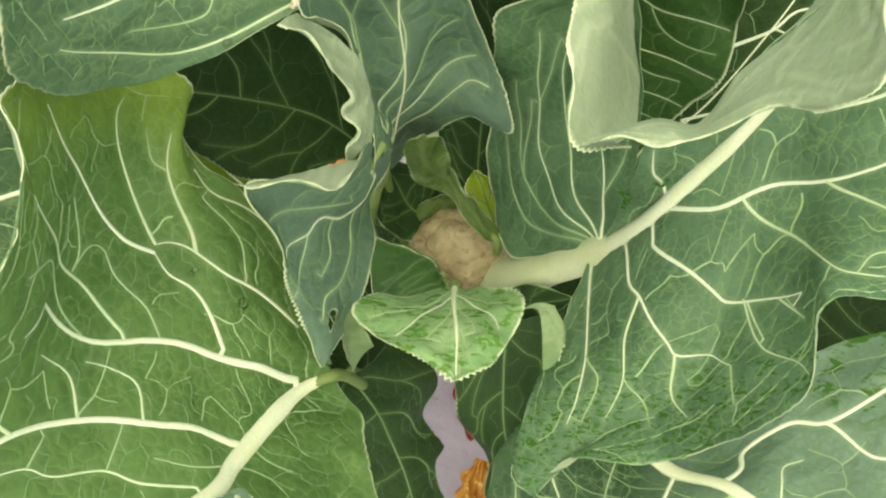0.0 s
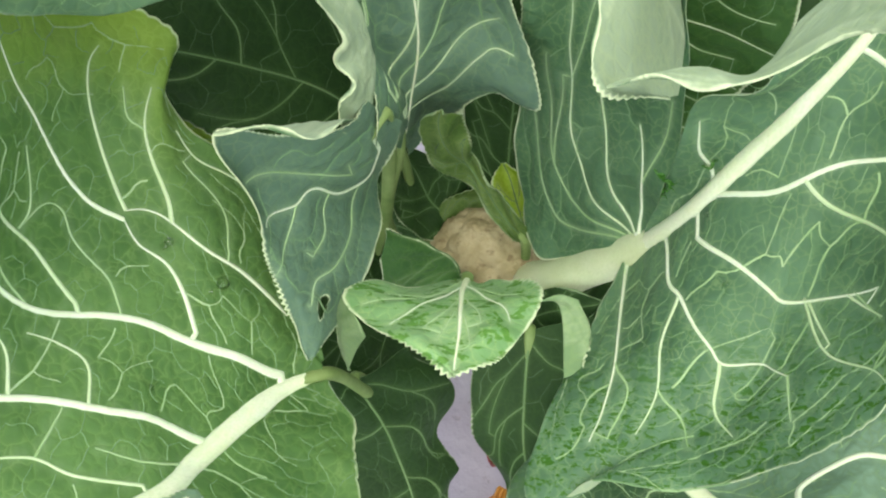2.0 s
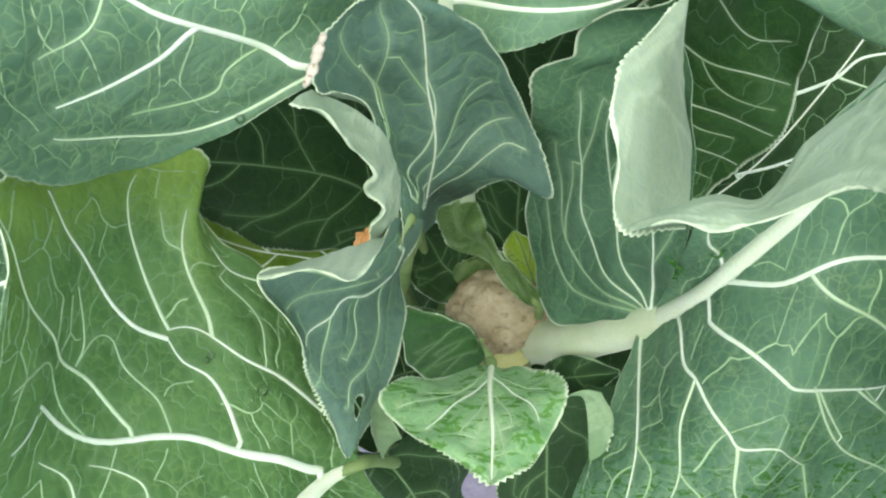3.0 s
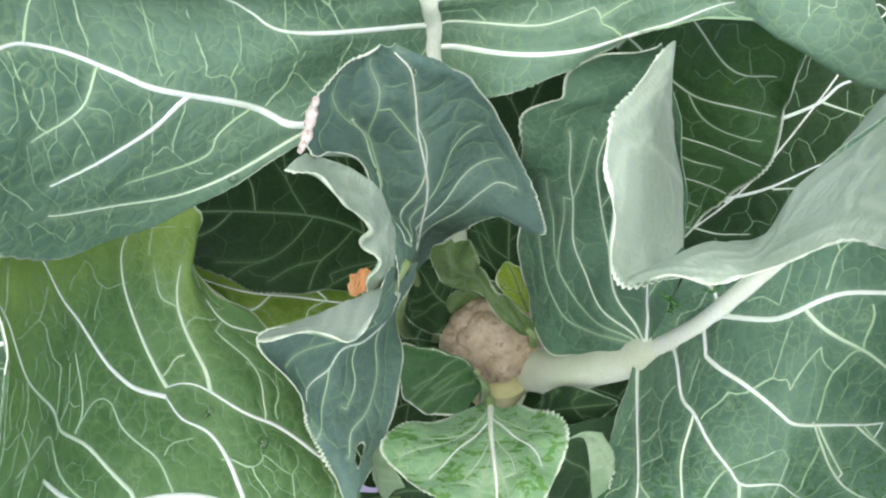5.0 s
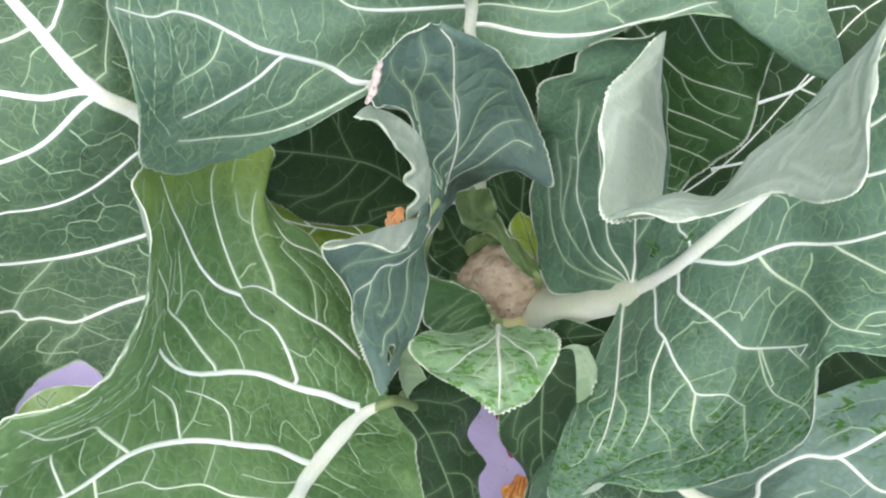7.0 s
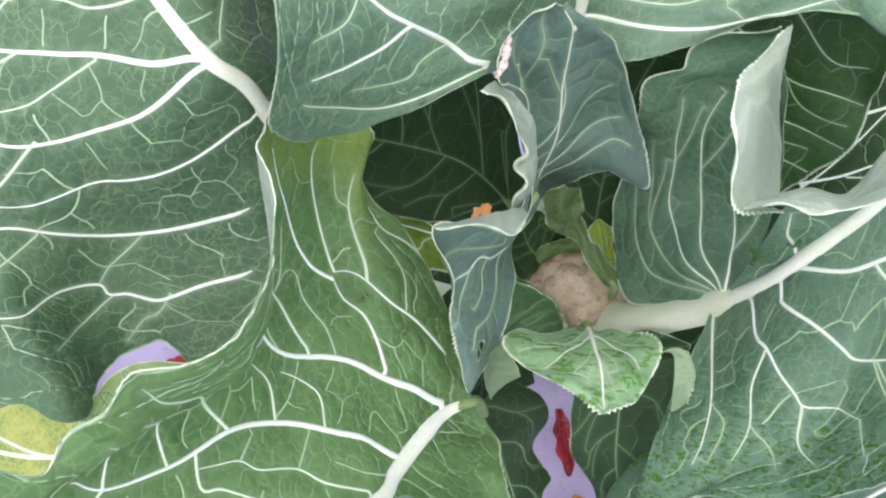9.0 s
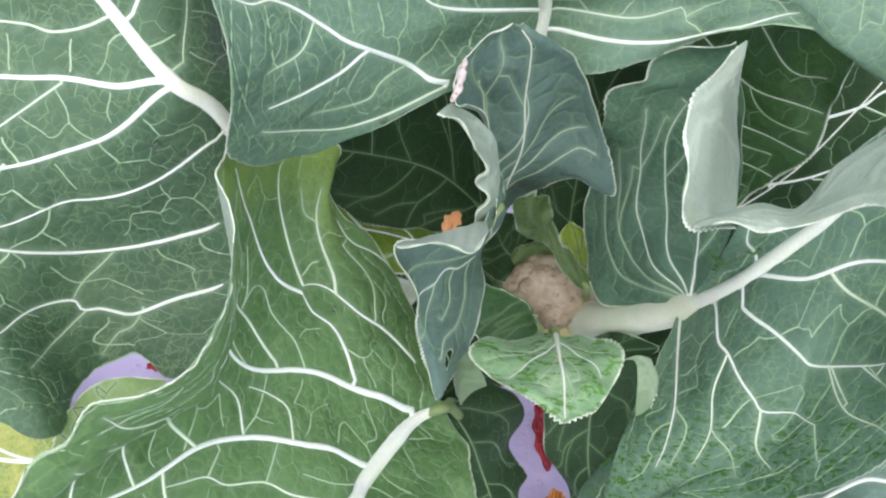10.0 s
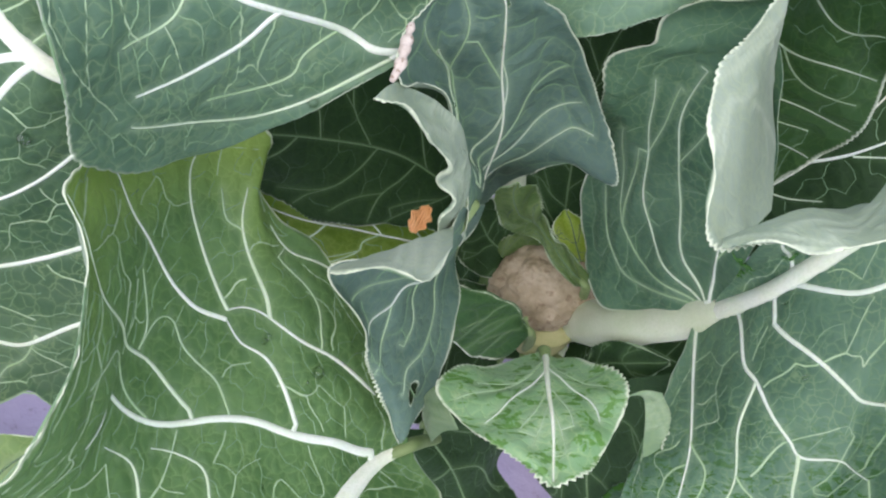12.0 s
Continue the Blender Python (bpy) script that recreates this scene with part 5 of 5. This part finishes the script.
leaf_e = leaf(plant, 'blue-green leaf with a torn hole and pointed tip', 'grey', [
    [(-3.9, 17.7, 40.5), (-4.4, 16.3, 41.0), (-6.7, 14.7, 43.0), (-8.8, 13.3, 45.0), (-8.3, 11.7, 42.0), (-7.7, 10.0, 38.0), (-7.3, 8.5, 35.0), (-7.0, 7.3, 33.6)],
    [(-3.7, 18.6, 38.0), (-4.0, 17.5, 37.5), (-5.1, 16.0, 37.3), (-6.5, 14.3, 37.0), (-6.8, 12.8, 36.4), (-6.8, 10.7, 36.0), (-6.8, 9.0, 35.0), (-6.9, 7.3, 33.5)],
    [(-3.2, 19.7, 35.5), (-3.4, 19.2, 34.0), (-4.3, 18.4, 32.5), (-4.6, 17.2, 31.0), (-4.6, 14.8, 31.0), (-4.8, 12.2, 32.0), (-5.6, 9.2, 33.0), (-6.7, 7.3, 33.4)],
], 1, seed=21, teeth=0.9, net=0.02, rib=0, hole=(0.832, 0.70, 0.045, 0.055), stalk=STEM, petiole=(0.004, (0.4, 20.0, 5.0), (-8.0, 17.5, 9.0), (-5.7, 21.0, 20.0), (-3.7, 18.6, 38.0)), veins=[
    (0.004, (0.126, 0.707), (0.252, 0.831), (0.345, 0.680), (0.353, 0.434), (0.420, 0.390), (0.563, 0.108)),
    (0.0014, (0.353, 0.566), (0.529, 0.595), (0.622, 0.551)),
    (0.0014, (0.319, 0.772), (0.487, 0.808), (0.664, 0.734), (0.731, 0.595), (0.832, 0.551)),
    (0.0014, (0.420, 0.390), (0.588, 0.320), (0.706, 0.051)),
    (0.0012, (0.261, 0.610), (0.319, 0.334), (0.445, 0.127)),
])
leaf_e2 = leaf(plant, 'folded margin', 'blue', [
    [(-4.2, 16.7, 40.5), (-6.7, 14.6, 43.5), (-8.7, 13.3, 45.2)],
    [(-4.0, 14.7, 44.0), (-5.0, 12.6, 46.0), (-6.5, 13.1, 46.0), (-8.6, 13.1, 45.5)],
], 0, seed=22, flip=True, parent=leaf_e, name='rolled_margin', rib=0, plain=True)
leaf_f = leaf(plant, 'small pale green wet leaf in front of the curd', 'pale', [
    [(0.4, 12.6, 30.0), (-2.6, 11.3, 33.0), (-5.0, 9.9, 36.0), (-3.9, 8.3, 37.0), (-1.8, 7.0, 38.5), (-0.3, 6.2, 39.3), (0.5, 5.5, 39.7)],
    [(0.5, 12.5, 30.8), (-1.0, 10.4, 34.8), (-1.9, 8.8, 37.0), (-0.9, 7.5, 38.5), (-0.0, 6.3, 39.4), (0.5, 5.6, 39.7)],
    [(0.7, 12.7, 31.0), (0.6, 10.4, 35.0), (0.7, 7.8, 38.2), (0.6, 5.6, 39.7)],
    [(0.9, 12.5, 30.8), (2.0, 10.7, 34.5), (2.4, 9.0, 37.0), (1.9, 7.6, 38.5), (1.0, 6.2, 39.4), (0.6, 5.6, 39.7)],
    [(1.0, 12.6, 30.0), (2.8, 11.6, 33.0), (4.5, 10.2, 36.0), (3.9, 8.6, 37.0), (3.0, 7.1, 38.0), (1.7, 6.0, 39.2), (0.6, 5.5, 39.7)],
], 2, seed=23, teeth=1.2, net=0.02, wet=2, rib=0.005, stalk=STEM, petiole=(0.0035, (0.4, 20.0, 5.0), (0.5, 14.5, 10.8), (0.7, 12.7, 31.0)), veins=[
    (0.0022, (0.251, 0.500), (0.445, 0.334), (0.613, 0.266), (0.681, 0.147)),
    (0.0022, (0.200, 0.500), (0.454, 0.707), (0.647, 0.842)),
    (0.0018, (0.402, 0.500), (0.630, 0.419), (0.748, 0.293)),
    (0.0015, (0.471, 0.537), (0.714, 0.652)),
    (0.0020, (0.10, 0.500), (0.22, 0.36), (0.36, 0.24), (0.44, 0.12)),
    (0.0020, (0.10, 0.500), (0.22, 0.64), (0.36, 0.78), (0.46, 0.90)),
    (0.0012, (0.34, 0.26), (0.48, 0.20), (0.56, 0.08)),
    (0.0012, (0.56, 0.500), (0.72, 0.43), (0.82, 0.34)),
    (0.0012, (0.62, 0.500), (0.78, 0.58), (0.86, 0.66)),
])
leaf_f2 = leaf(plant, 'drooping side flap', 'pale', [
    [(-5.0, 9.9, 36.0), (-4.0, 8.5, 36.6), (-3.7, 7.9, 36.0)],
    [(-5.5, 9.7, 34.0), (-5.1, 8.5, 34.0), (-4.6, 7.9, 33.0)],
    [(-5.9, 9.4, 32.0), (-5.7, 8.4, 31.0), (-5.5, 7.4, 30.0)],
], 1, seed=24, teeth=1.2, flip=True, parent=leaf_f, name='rolled_margin', rib=0, plain=True)
leaf_f3 = leaf(plant, 'drooping side flap', 'pale', [
    [(4.3, 9.9, 36.2), (5.2, 10.0, 35.5), (5.8, 7.2, 32.0)],
    [(5.2, 10.2, 36.3), (6.0, 9.7, 35.0), (6.2, 7.4, 32.0)],
    [(6.1, 10.2, 35.6), (6.8, 9.2, 34.0), (6.7, 7.8, 32.5)],
], 1, seed=25, teeth=1.2, flip=True, parent=leaf_f, name='rolled_margin', rib=0, plain=True)
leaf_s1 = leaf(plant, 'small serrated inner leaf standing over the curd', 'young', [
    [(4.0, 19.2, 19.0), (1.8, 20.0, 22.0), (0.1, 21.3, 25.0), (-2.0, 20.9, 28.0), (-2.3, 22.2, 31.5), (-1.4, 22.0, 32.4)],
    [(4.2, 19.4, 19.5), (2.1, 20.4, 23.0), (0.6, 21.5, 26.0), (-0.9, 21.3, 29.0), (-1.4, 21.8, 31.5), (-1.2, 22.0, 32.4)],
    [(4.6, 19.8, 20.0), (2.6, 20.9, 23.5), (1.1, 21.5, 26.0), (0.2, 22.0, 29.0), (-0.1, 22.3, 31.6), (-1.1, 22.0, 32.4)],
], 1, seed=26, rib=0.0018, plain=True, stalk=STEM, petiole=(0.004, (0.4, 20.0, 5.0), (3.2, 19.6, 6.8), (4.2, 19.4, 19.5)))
leaf_s2 = leaf(plant, 'bright yellow-green inner leaf', 'yellowgreen', [
    [(4.4, 21.1, 14.0), (2.7, 22.4, 18.0), (1.8, 23.6, 20.0), (2.3, 24.4, 21.5)],
    [(4.8, 21.4, 14.0), (3.7, 22.7, 18.0), (3.0, 23.8, 20.5), (2.5, 24.3, 21.7)],
    [(5.4, 21.7, 14.0), (4.4, 22.7, 18.0), (3.7, 24.1, 20.5), (2.7, 24.3, 21.7)],
], 1, seed=27, rib=0.0018, plain=True, stalk=STEM, petiole=(0.004, (0.4, 20.0, 5.0), (3.6, 21.0, 4.9), (4.8, 21.4, 14.0)))
leaf_s3 = leaf(plant, 'inner leaf wrapping the curd, shade in its green', 'shaded', [
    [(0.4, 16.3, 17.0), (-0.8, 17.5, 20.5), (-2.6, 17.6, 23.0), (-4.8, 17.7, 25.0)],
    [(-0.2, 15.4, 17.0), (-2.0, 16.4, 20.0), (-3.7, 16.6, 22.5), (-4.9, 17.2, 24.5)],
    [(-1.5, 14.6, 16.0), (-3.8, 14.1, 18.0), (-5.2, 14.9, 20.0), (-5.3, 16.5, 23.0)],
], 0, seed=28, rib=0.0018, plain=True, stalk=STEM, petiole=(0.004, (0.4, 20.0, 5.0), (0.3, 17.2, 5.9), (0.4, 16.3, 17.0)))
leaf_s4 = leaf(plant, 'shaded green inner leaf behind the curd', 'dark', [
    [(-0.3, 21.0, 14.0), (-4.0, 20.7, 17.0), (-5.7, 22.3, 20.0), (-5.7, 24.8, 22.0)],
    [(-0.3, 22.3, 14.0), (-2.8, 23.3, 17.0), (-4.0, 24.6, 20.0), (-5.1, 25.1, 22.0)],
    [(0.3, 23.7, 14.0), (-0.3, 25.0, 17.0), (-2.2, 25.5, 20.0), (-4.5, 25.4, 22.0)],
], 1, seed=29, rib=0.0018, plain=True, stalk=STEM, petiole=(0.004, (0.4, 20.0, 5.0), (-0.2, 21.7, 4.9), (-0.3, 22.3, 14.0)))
leaf_t = leaf(plant, 'green leaf standing behind the curd, shade in its colour', 'dark', [
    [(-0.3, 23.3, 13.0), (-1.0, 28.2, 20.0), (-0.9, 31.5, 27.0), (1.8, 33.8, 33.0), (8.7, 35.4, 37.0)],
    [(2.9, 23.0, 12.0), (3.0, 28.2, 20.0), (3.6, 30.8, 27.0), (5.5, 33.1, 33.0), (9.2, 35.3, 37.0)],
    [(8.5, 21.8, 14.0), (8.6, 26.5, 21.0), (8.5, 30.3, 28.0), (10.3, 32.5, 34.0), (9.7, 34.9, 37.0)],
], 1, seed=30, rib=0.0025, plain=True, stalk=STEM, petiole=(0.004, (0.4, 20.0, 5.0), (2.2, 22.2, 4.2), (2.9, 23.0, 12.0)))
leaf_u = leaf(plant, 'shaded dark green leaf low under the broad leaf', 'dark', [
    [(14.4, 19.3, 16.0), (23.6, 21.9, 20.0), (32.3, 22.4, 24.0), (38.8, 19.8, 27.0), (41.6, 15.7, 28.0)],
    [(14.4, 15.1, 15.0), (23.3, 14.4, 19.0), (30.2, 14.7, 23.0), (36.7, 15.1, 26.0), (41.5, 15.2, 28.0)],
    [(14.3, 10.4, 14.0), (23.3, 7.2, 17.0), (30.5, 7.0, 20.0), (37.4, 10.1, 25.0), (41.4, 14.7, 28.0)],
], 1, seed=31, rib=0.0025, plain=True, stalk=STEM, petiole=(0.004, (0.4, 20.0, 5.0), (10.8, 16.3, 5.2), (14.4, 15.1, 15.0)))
# two dark backing leaves that fill the gaps beside the curd as shade
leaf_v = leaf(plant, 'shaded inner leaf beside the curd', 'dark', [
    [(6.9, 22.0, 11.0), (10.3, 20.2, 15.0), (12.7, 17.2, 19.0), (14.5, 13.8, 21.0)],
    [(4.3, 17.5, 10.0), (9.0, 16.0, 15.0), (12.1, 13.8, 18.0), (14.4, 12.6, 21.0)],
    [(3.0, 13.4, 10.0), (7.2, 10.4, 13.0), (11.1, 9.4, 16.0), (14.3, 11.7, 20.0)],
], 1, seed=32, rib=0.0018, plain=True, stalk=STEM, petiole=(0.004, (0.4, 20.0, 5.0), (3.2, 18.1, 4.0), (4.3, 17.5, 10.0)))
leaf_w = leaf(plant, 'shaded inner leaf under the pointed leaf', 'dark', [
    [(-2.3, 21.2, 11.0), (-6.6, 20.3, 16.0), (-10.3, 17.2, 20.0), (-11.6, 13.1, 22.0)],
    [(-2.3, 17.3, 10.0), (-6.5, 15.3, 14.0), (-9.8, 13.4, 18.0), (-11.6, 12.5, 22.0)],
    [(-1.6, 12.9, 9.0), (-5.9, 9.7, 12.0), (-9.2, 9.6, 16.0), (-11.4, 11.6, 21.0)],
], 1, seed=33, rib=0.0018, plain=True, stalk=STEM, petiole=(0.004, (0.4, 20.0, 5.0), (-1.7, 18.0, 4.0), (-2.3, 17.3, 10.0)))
leaf_x = leaf(plant, 'pale green leaf tip low between two large leaves', 'palegreen', [
    [(-28.4, 1.6, 38.0), (-27.5, 4.2, 39.0), (-25.9, 5.7, 40.0), (-23.8, 6.3, 40.5), (-21.2, 6.1, 41.0)],
    [(-26.1, 1.6, 38.5), (-24.5, 3.4, 39.5), (-23.6, 4.7, 40.0), (-22.2, 5.4, 41.0), (-20.9, 6.0, 41.2)],
    [(-22.2, 1.7, 39.0), (-21.1, 3.0, 40.0), (-20.7, 4.2, 40.5), (-20.5, 5.1, 41.0), (-20.9, 5.9, 41.0)],
], 1, seed=34, rib=0.002, plain=True, stalk=STEM, petiole=(0.004, (0.4, 20.0, 5.0), (-14.0, 9.0, 14.0), (-21.0, 3.0, 30.0), (-26.1, 1.6, 38.5)))
leaf_v2 = leaf(plant, 'small inner leaf with a toothed rim below the pale stalk, shade in its colour', 'dark', [
    [(4.1, 14.2, 19.0), (5.2, 15.0, 22.0), (7.2, 14.5, 24.0), (8.8, 13.4, 25.0)],
    [(4.2, 13.6, 18.5), (5.6, 13.6, 21.5), (7.3, 13.4, 23.5), (8.8, 13.3, 25.0)],
    [(4.6, 12.8, 18.5), (6.4, 11.5, 21.0), (7.7, 12.3, 23.0), (8.8, 13.2, 25.0)],
], 1, seed=38, rib=0.0014, plain=True, stalk=STEM, petiole=(0.003, (0.4, 20.0, 5.0), (2.6, 16.0, 9.0), (4.2, 13.6, 18.5)))
# two low filler leaves, added so the gaps by the stem look dark
leaf_y = leaf(plant, 'dark filler leaf added low beside the stem', 'dark', [
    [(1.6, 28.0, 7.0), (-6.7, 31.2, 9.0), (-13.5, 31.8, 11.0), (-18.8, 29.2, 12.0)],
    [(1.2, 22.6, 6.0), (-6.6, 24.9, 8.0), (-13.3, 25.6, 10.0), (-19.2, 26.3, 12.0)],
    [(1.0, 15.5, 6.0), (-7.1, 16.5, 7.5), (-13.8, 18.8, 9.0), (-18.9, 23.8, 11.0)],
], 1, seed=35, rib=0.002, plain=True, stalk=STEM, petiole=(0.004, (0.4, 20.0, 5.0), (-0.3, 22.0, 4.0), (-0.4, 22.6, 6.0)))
leaf_y2 = leaf(plant, 'dark filler leaf added low beside the stem', 'dark', [
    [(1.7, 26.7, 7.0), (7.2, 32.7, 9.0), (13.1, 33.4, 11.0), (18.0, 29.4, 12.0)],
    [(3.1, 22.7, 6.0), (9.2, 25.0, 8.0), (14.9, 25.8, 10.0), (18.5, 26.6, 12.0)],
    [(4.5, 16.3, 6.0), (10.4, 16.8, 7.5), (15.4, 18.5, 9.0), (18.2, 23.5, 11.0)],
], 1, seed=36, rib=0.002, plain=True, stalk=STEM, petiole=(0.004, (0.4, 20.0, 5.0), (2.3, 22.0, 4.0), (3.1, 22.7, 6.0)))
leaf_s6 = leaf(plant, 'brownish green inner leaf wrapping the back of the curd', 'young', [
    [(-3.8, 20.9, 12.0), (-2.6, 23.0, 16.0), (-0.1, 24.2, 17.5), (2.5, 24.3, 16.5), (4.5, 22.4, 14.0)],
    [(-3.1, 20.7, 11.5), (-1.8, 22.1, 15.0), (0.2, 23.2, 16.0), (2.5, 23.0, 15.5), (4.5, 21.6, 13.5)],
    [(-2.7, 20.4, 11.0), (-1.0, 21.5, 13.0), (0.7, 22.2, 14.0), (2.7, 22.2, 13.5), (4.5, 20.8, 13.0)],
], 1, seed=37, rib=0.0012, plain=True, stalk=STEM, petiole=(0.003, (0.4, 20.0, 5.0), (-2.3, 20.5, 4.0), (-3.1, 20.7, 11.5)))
for blade, s_at, u_at, r in (
    (leaf_c, 0.172, 0.460, 0.0030), (leaf_c, 0.243, 0.443, 0.0019), (leaf_c, 0.251, 0.460, 0.0016), (leaf_c, 0.303, 0.652, 0.0012), (leaf_c, 0.193, 0.507, 0.0010),
    (leaf_a, 0.172, 0.460, 0.0028), (leaf_g, 0.301, 0.513, 0.0015), (leaf_g, 0.252, 0.390, 0.0012), (leaf_b, 0.150, 0.030, 0.0020),
    (leaf_f, 0.462, 0.253, 0.0010), (leaf_d, 0.773, 0.493, 0.0012), (leaf_d, 0.538, 0.180, 0.0012), (leaf_e, 0.025, 0.638, 0.0012),
    (leaf_m, 0.335, 0.548, 0.0034), (leaf_m, 0.473, 0.434, 0.0020), (leaf_m, 0.435, 0.854, 0.0026), (leaf_m, 0.582, 0.315, 0.0022), (leaf_m, 0.515, 0.693, 0.0018),
):
    water_drop(blade, s_at, u_at, r)
leaf_shred(leaf_g, 0.160, 0.000, 0.016, 20)
leaf_shred(leaf_g, 0.160, 0.016, 0.014, -35)
leaf_shred(leaf_g, 0.126, 0.016, 0.01, 80)
leaf_shred(leaf_g, 0.109, 0.000, 0.008, 10)
leaf_shred(leaf_g, 0.269, 0.228, 0.011, 70)
dry_leaf('curled orange-brown dry leaf on the film', (3.8, 3.7, 1.2), (2.1, -1.9, 1.2), 0.016, DEAD)
dry_leaf('dark red fallen leaf on the film', (1.5, 12.0, 1.0), (2.7, 5.5, 1.0), 0.009, RED)
dry_leaf('dark red fallen leaf on the film beside the plant', (-40.3, 13.5, 1.0), (-36.8, 14.0, 1.0), 0.007, RED)
dry_leaf('small orange dry leaf scrap resting on a leaf', (-7.3, 19.4, 30.6), (-6.3, 21.0, 30.6), 0.006, SCRAP)


def stem_and_curd():
    pts = spline([(0.0, 0.20, -0.01), (0.003, 0.203, 0.05), (0.004, 0.2, 0.12)], 24)
    v, f = tube_mesh(pts, 0.017 + 0.004 * np.sin(np.linspace(0, 9, 24)), 20)
    mesh_object("stem", v, f, [STEM], plant)
    rng = random.Random(5)
    centre = Vector((0.0150, 0.2055, 0.142))
    golden = math.pi * (3 - math.sqrt(5))
    heads = []
    for i in range(30):
        z = 1 - i / 29 * 1.1
        r = math.sqrt(max(0, 1 - z * z))
        q = i * golden + rng.uniform(-0.25, 0.25)
        heads.append((Vector((r * math.cos(q), r * math.sin(q), z)), rng.uniform(0.36, 0.46)))
    # one tight dome, swelling over each floret and pinched between them
    bm = bmesh.new()
    for v in bmesh.ops.create_icosphere(bm, subdivisions=6, radius=1.0)["verts"]:
        d = v.co.normalized()
        swell = max(math.sqrt(max(0.0, 1 - (d.angle(h) / a) ** 2)) for h, a in heads)
        buds = 0.035 * noise.noise(d * 17) + 0.022 * noise.noise(d * 38)
        r = 0.70 + 0.30 * swell + buds * (0.4 + 0.6 * swell)
        v.co = centre + Vector((d.x * 0.045 * r, d.y * 0.037 * r, d.z * 0.034 * r))
    me = bpy.data.meshes.new("curd")
    bm.to_mesh(me)
    bm.free()
    for p in me.polygons:
        p.use_smooth = True
    me.materials.append(CURD)
    ob = new("curd", me)
    ob.parent = plant
    ob["label"] = "small browning cauliflower head of tight florets"
    v, f = tube_mesh(spline([(0.014, 0.178, 0.085), (0.0165, 0.181, 0.11), (0.018, 0.186, 0.134)], 12), np.linspace(0.024, 0.029, 12), 32)
    mesh_object("curd_base", v, f, [CREAM], plant)


stem_and_curd()
for ob in plant.children:
    ob.matrix_parent_inverse = plant.matrix_world.inverted()
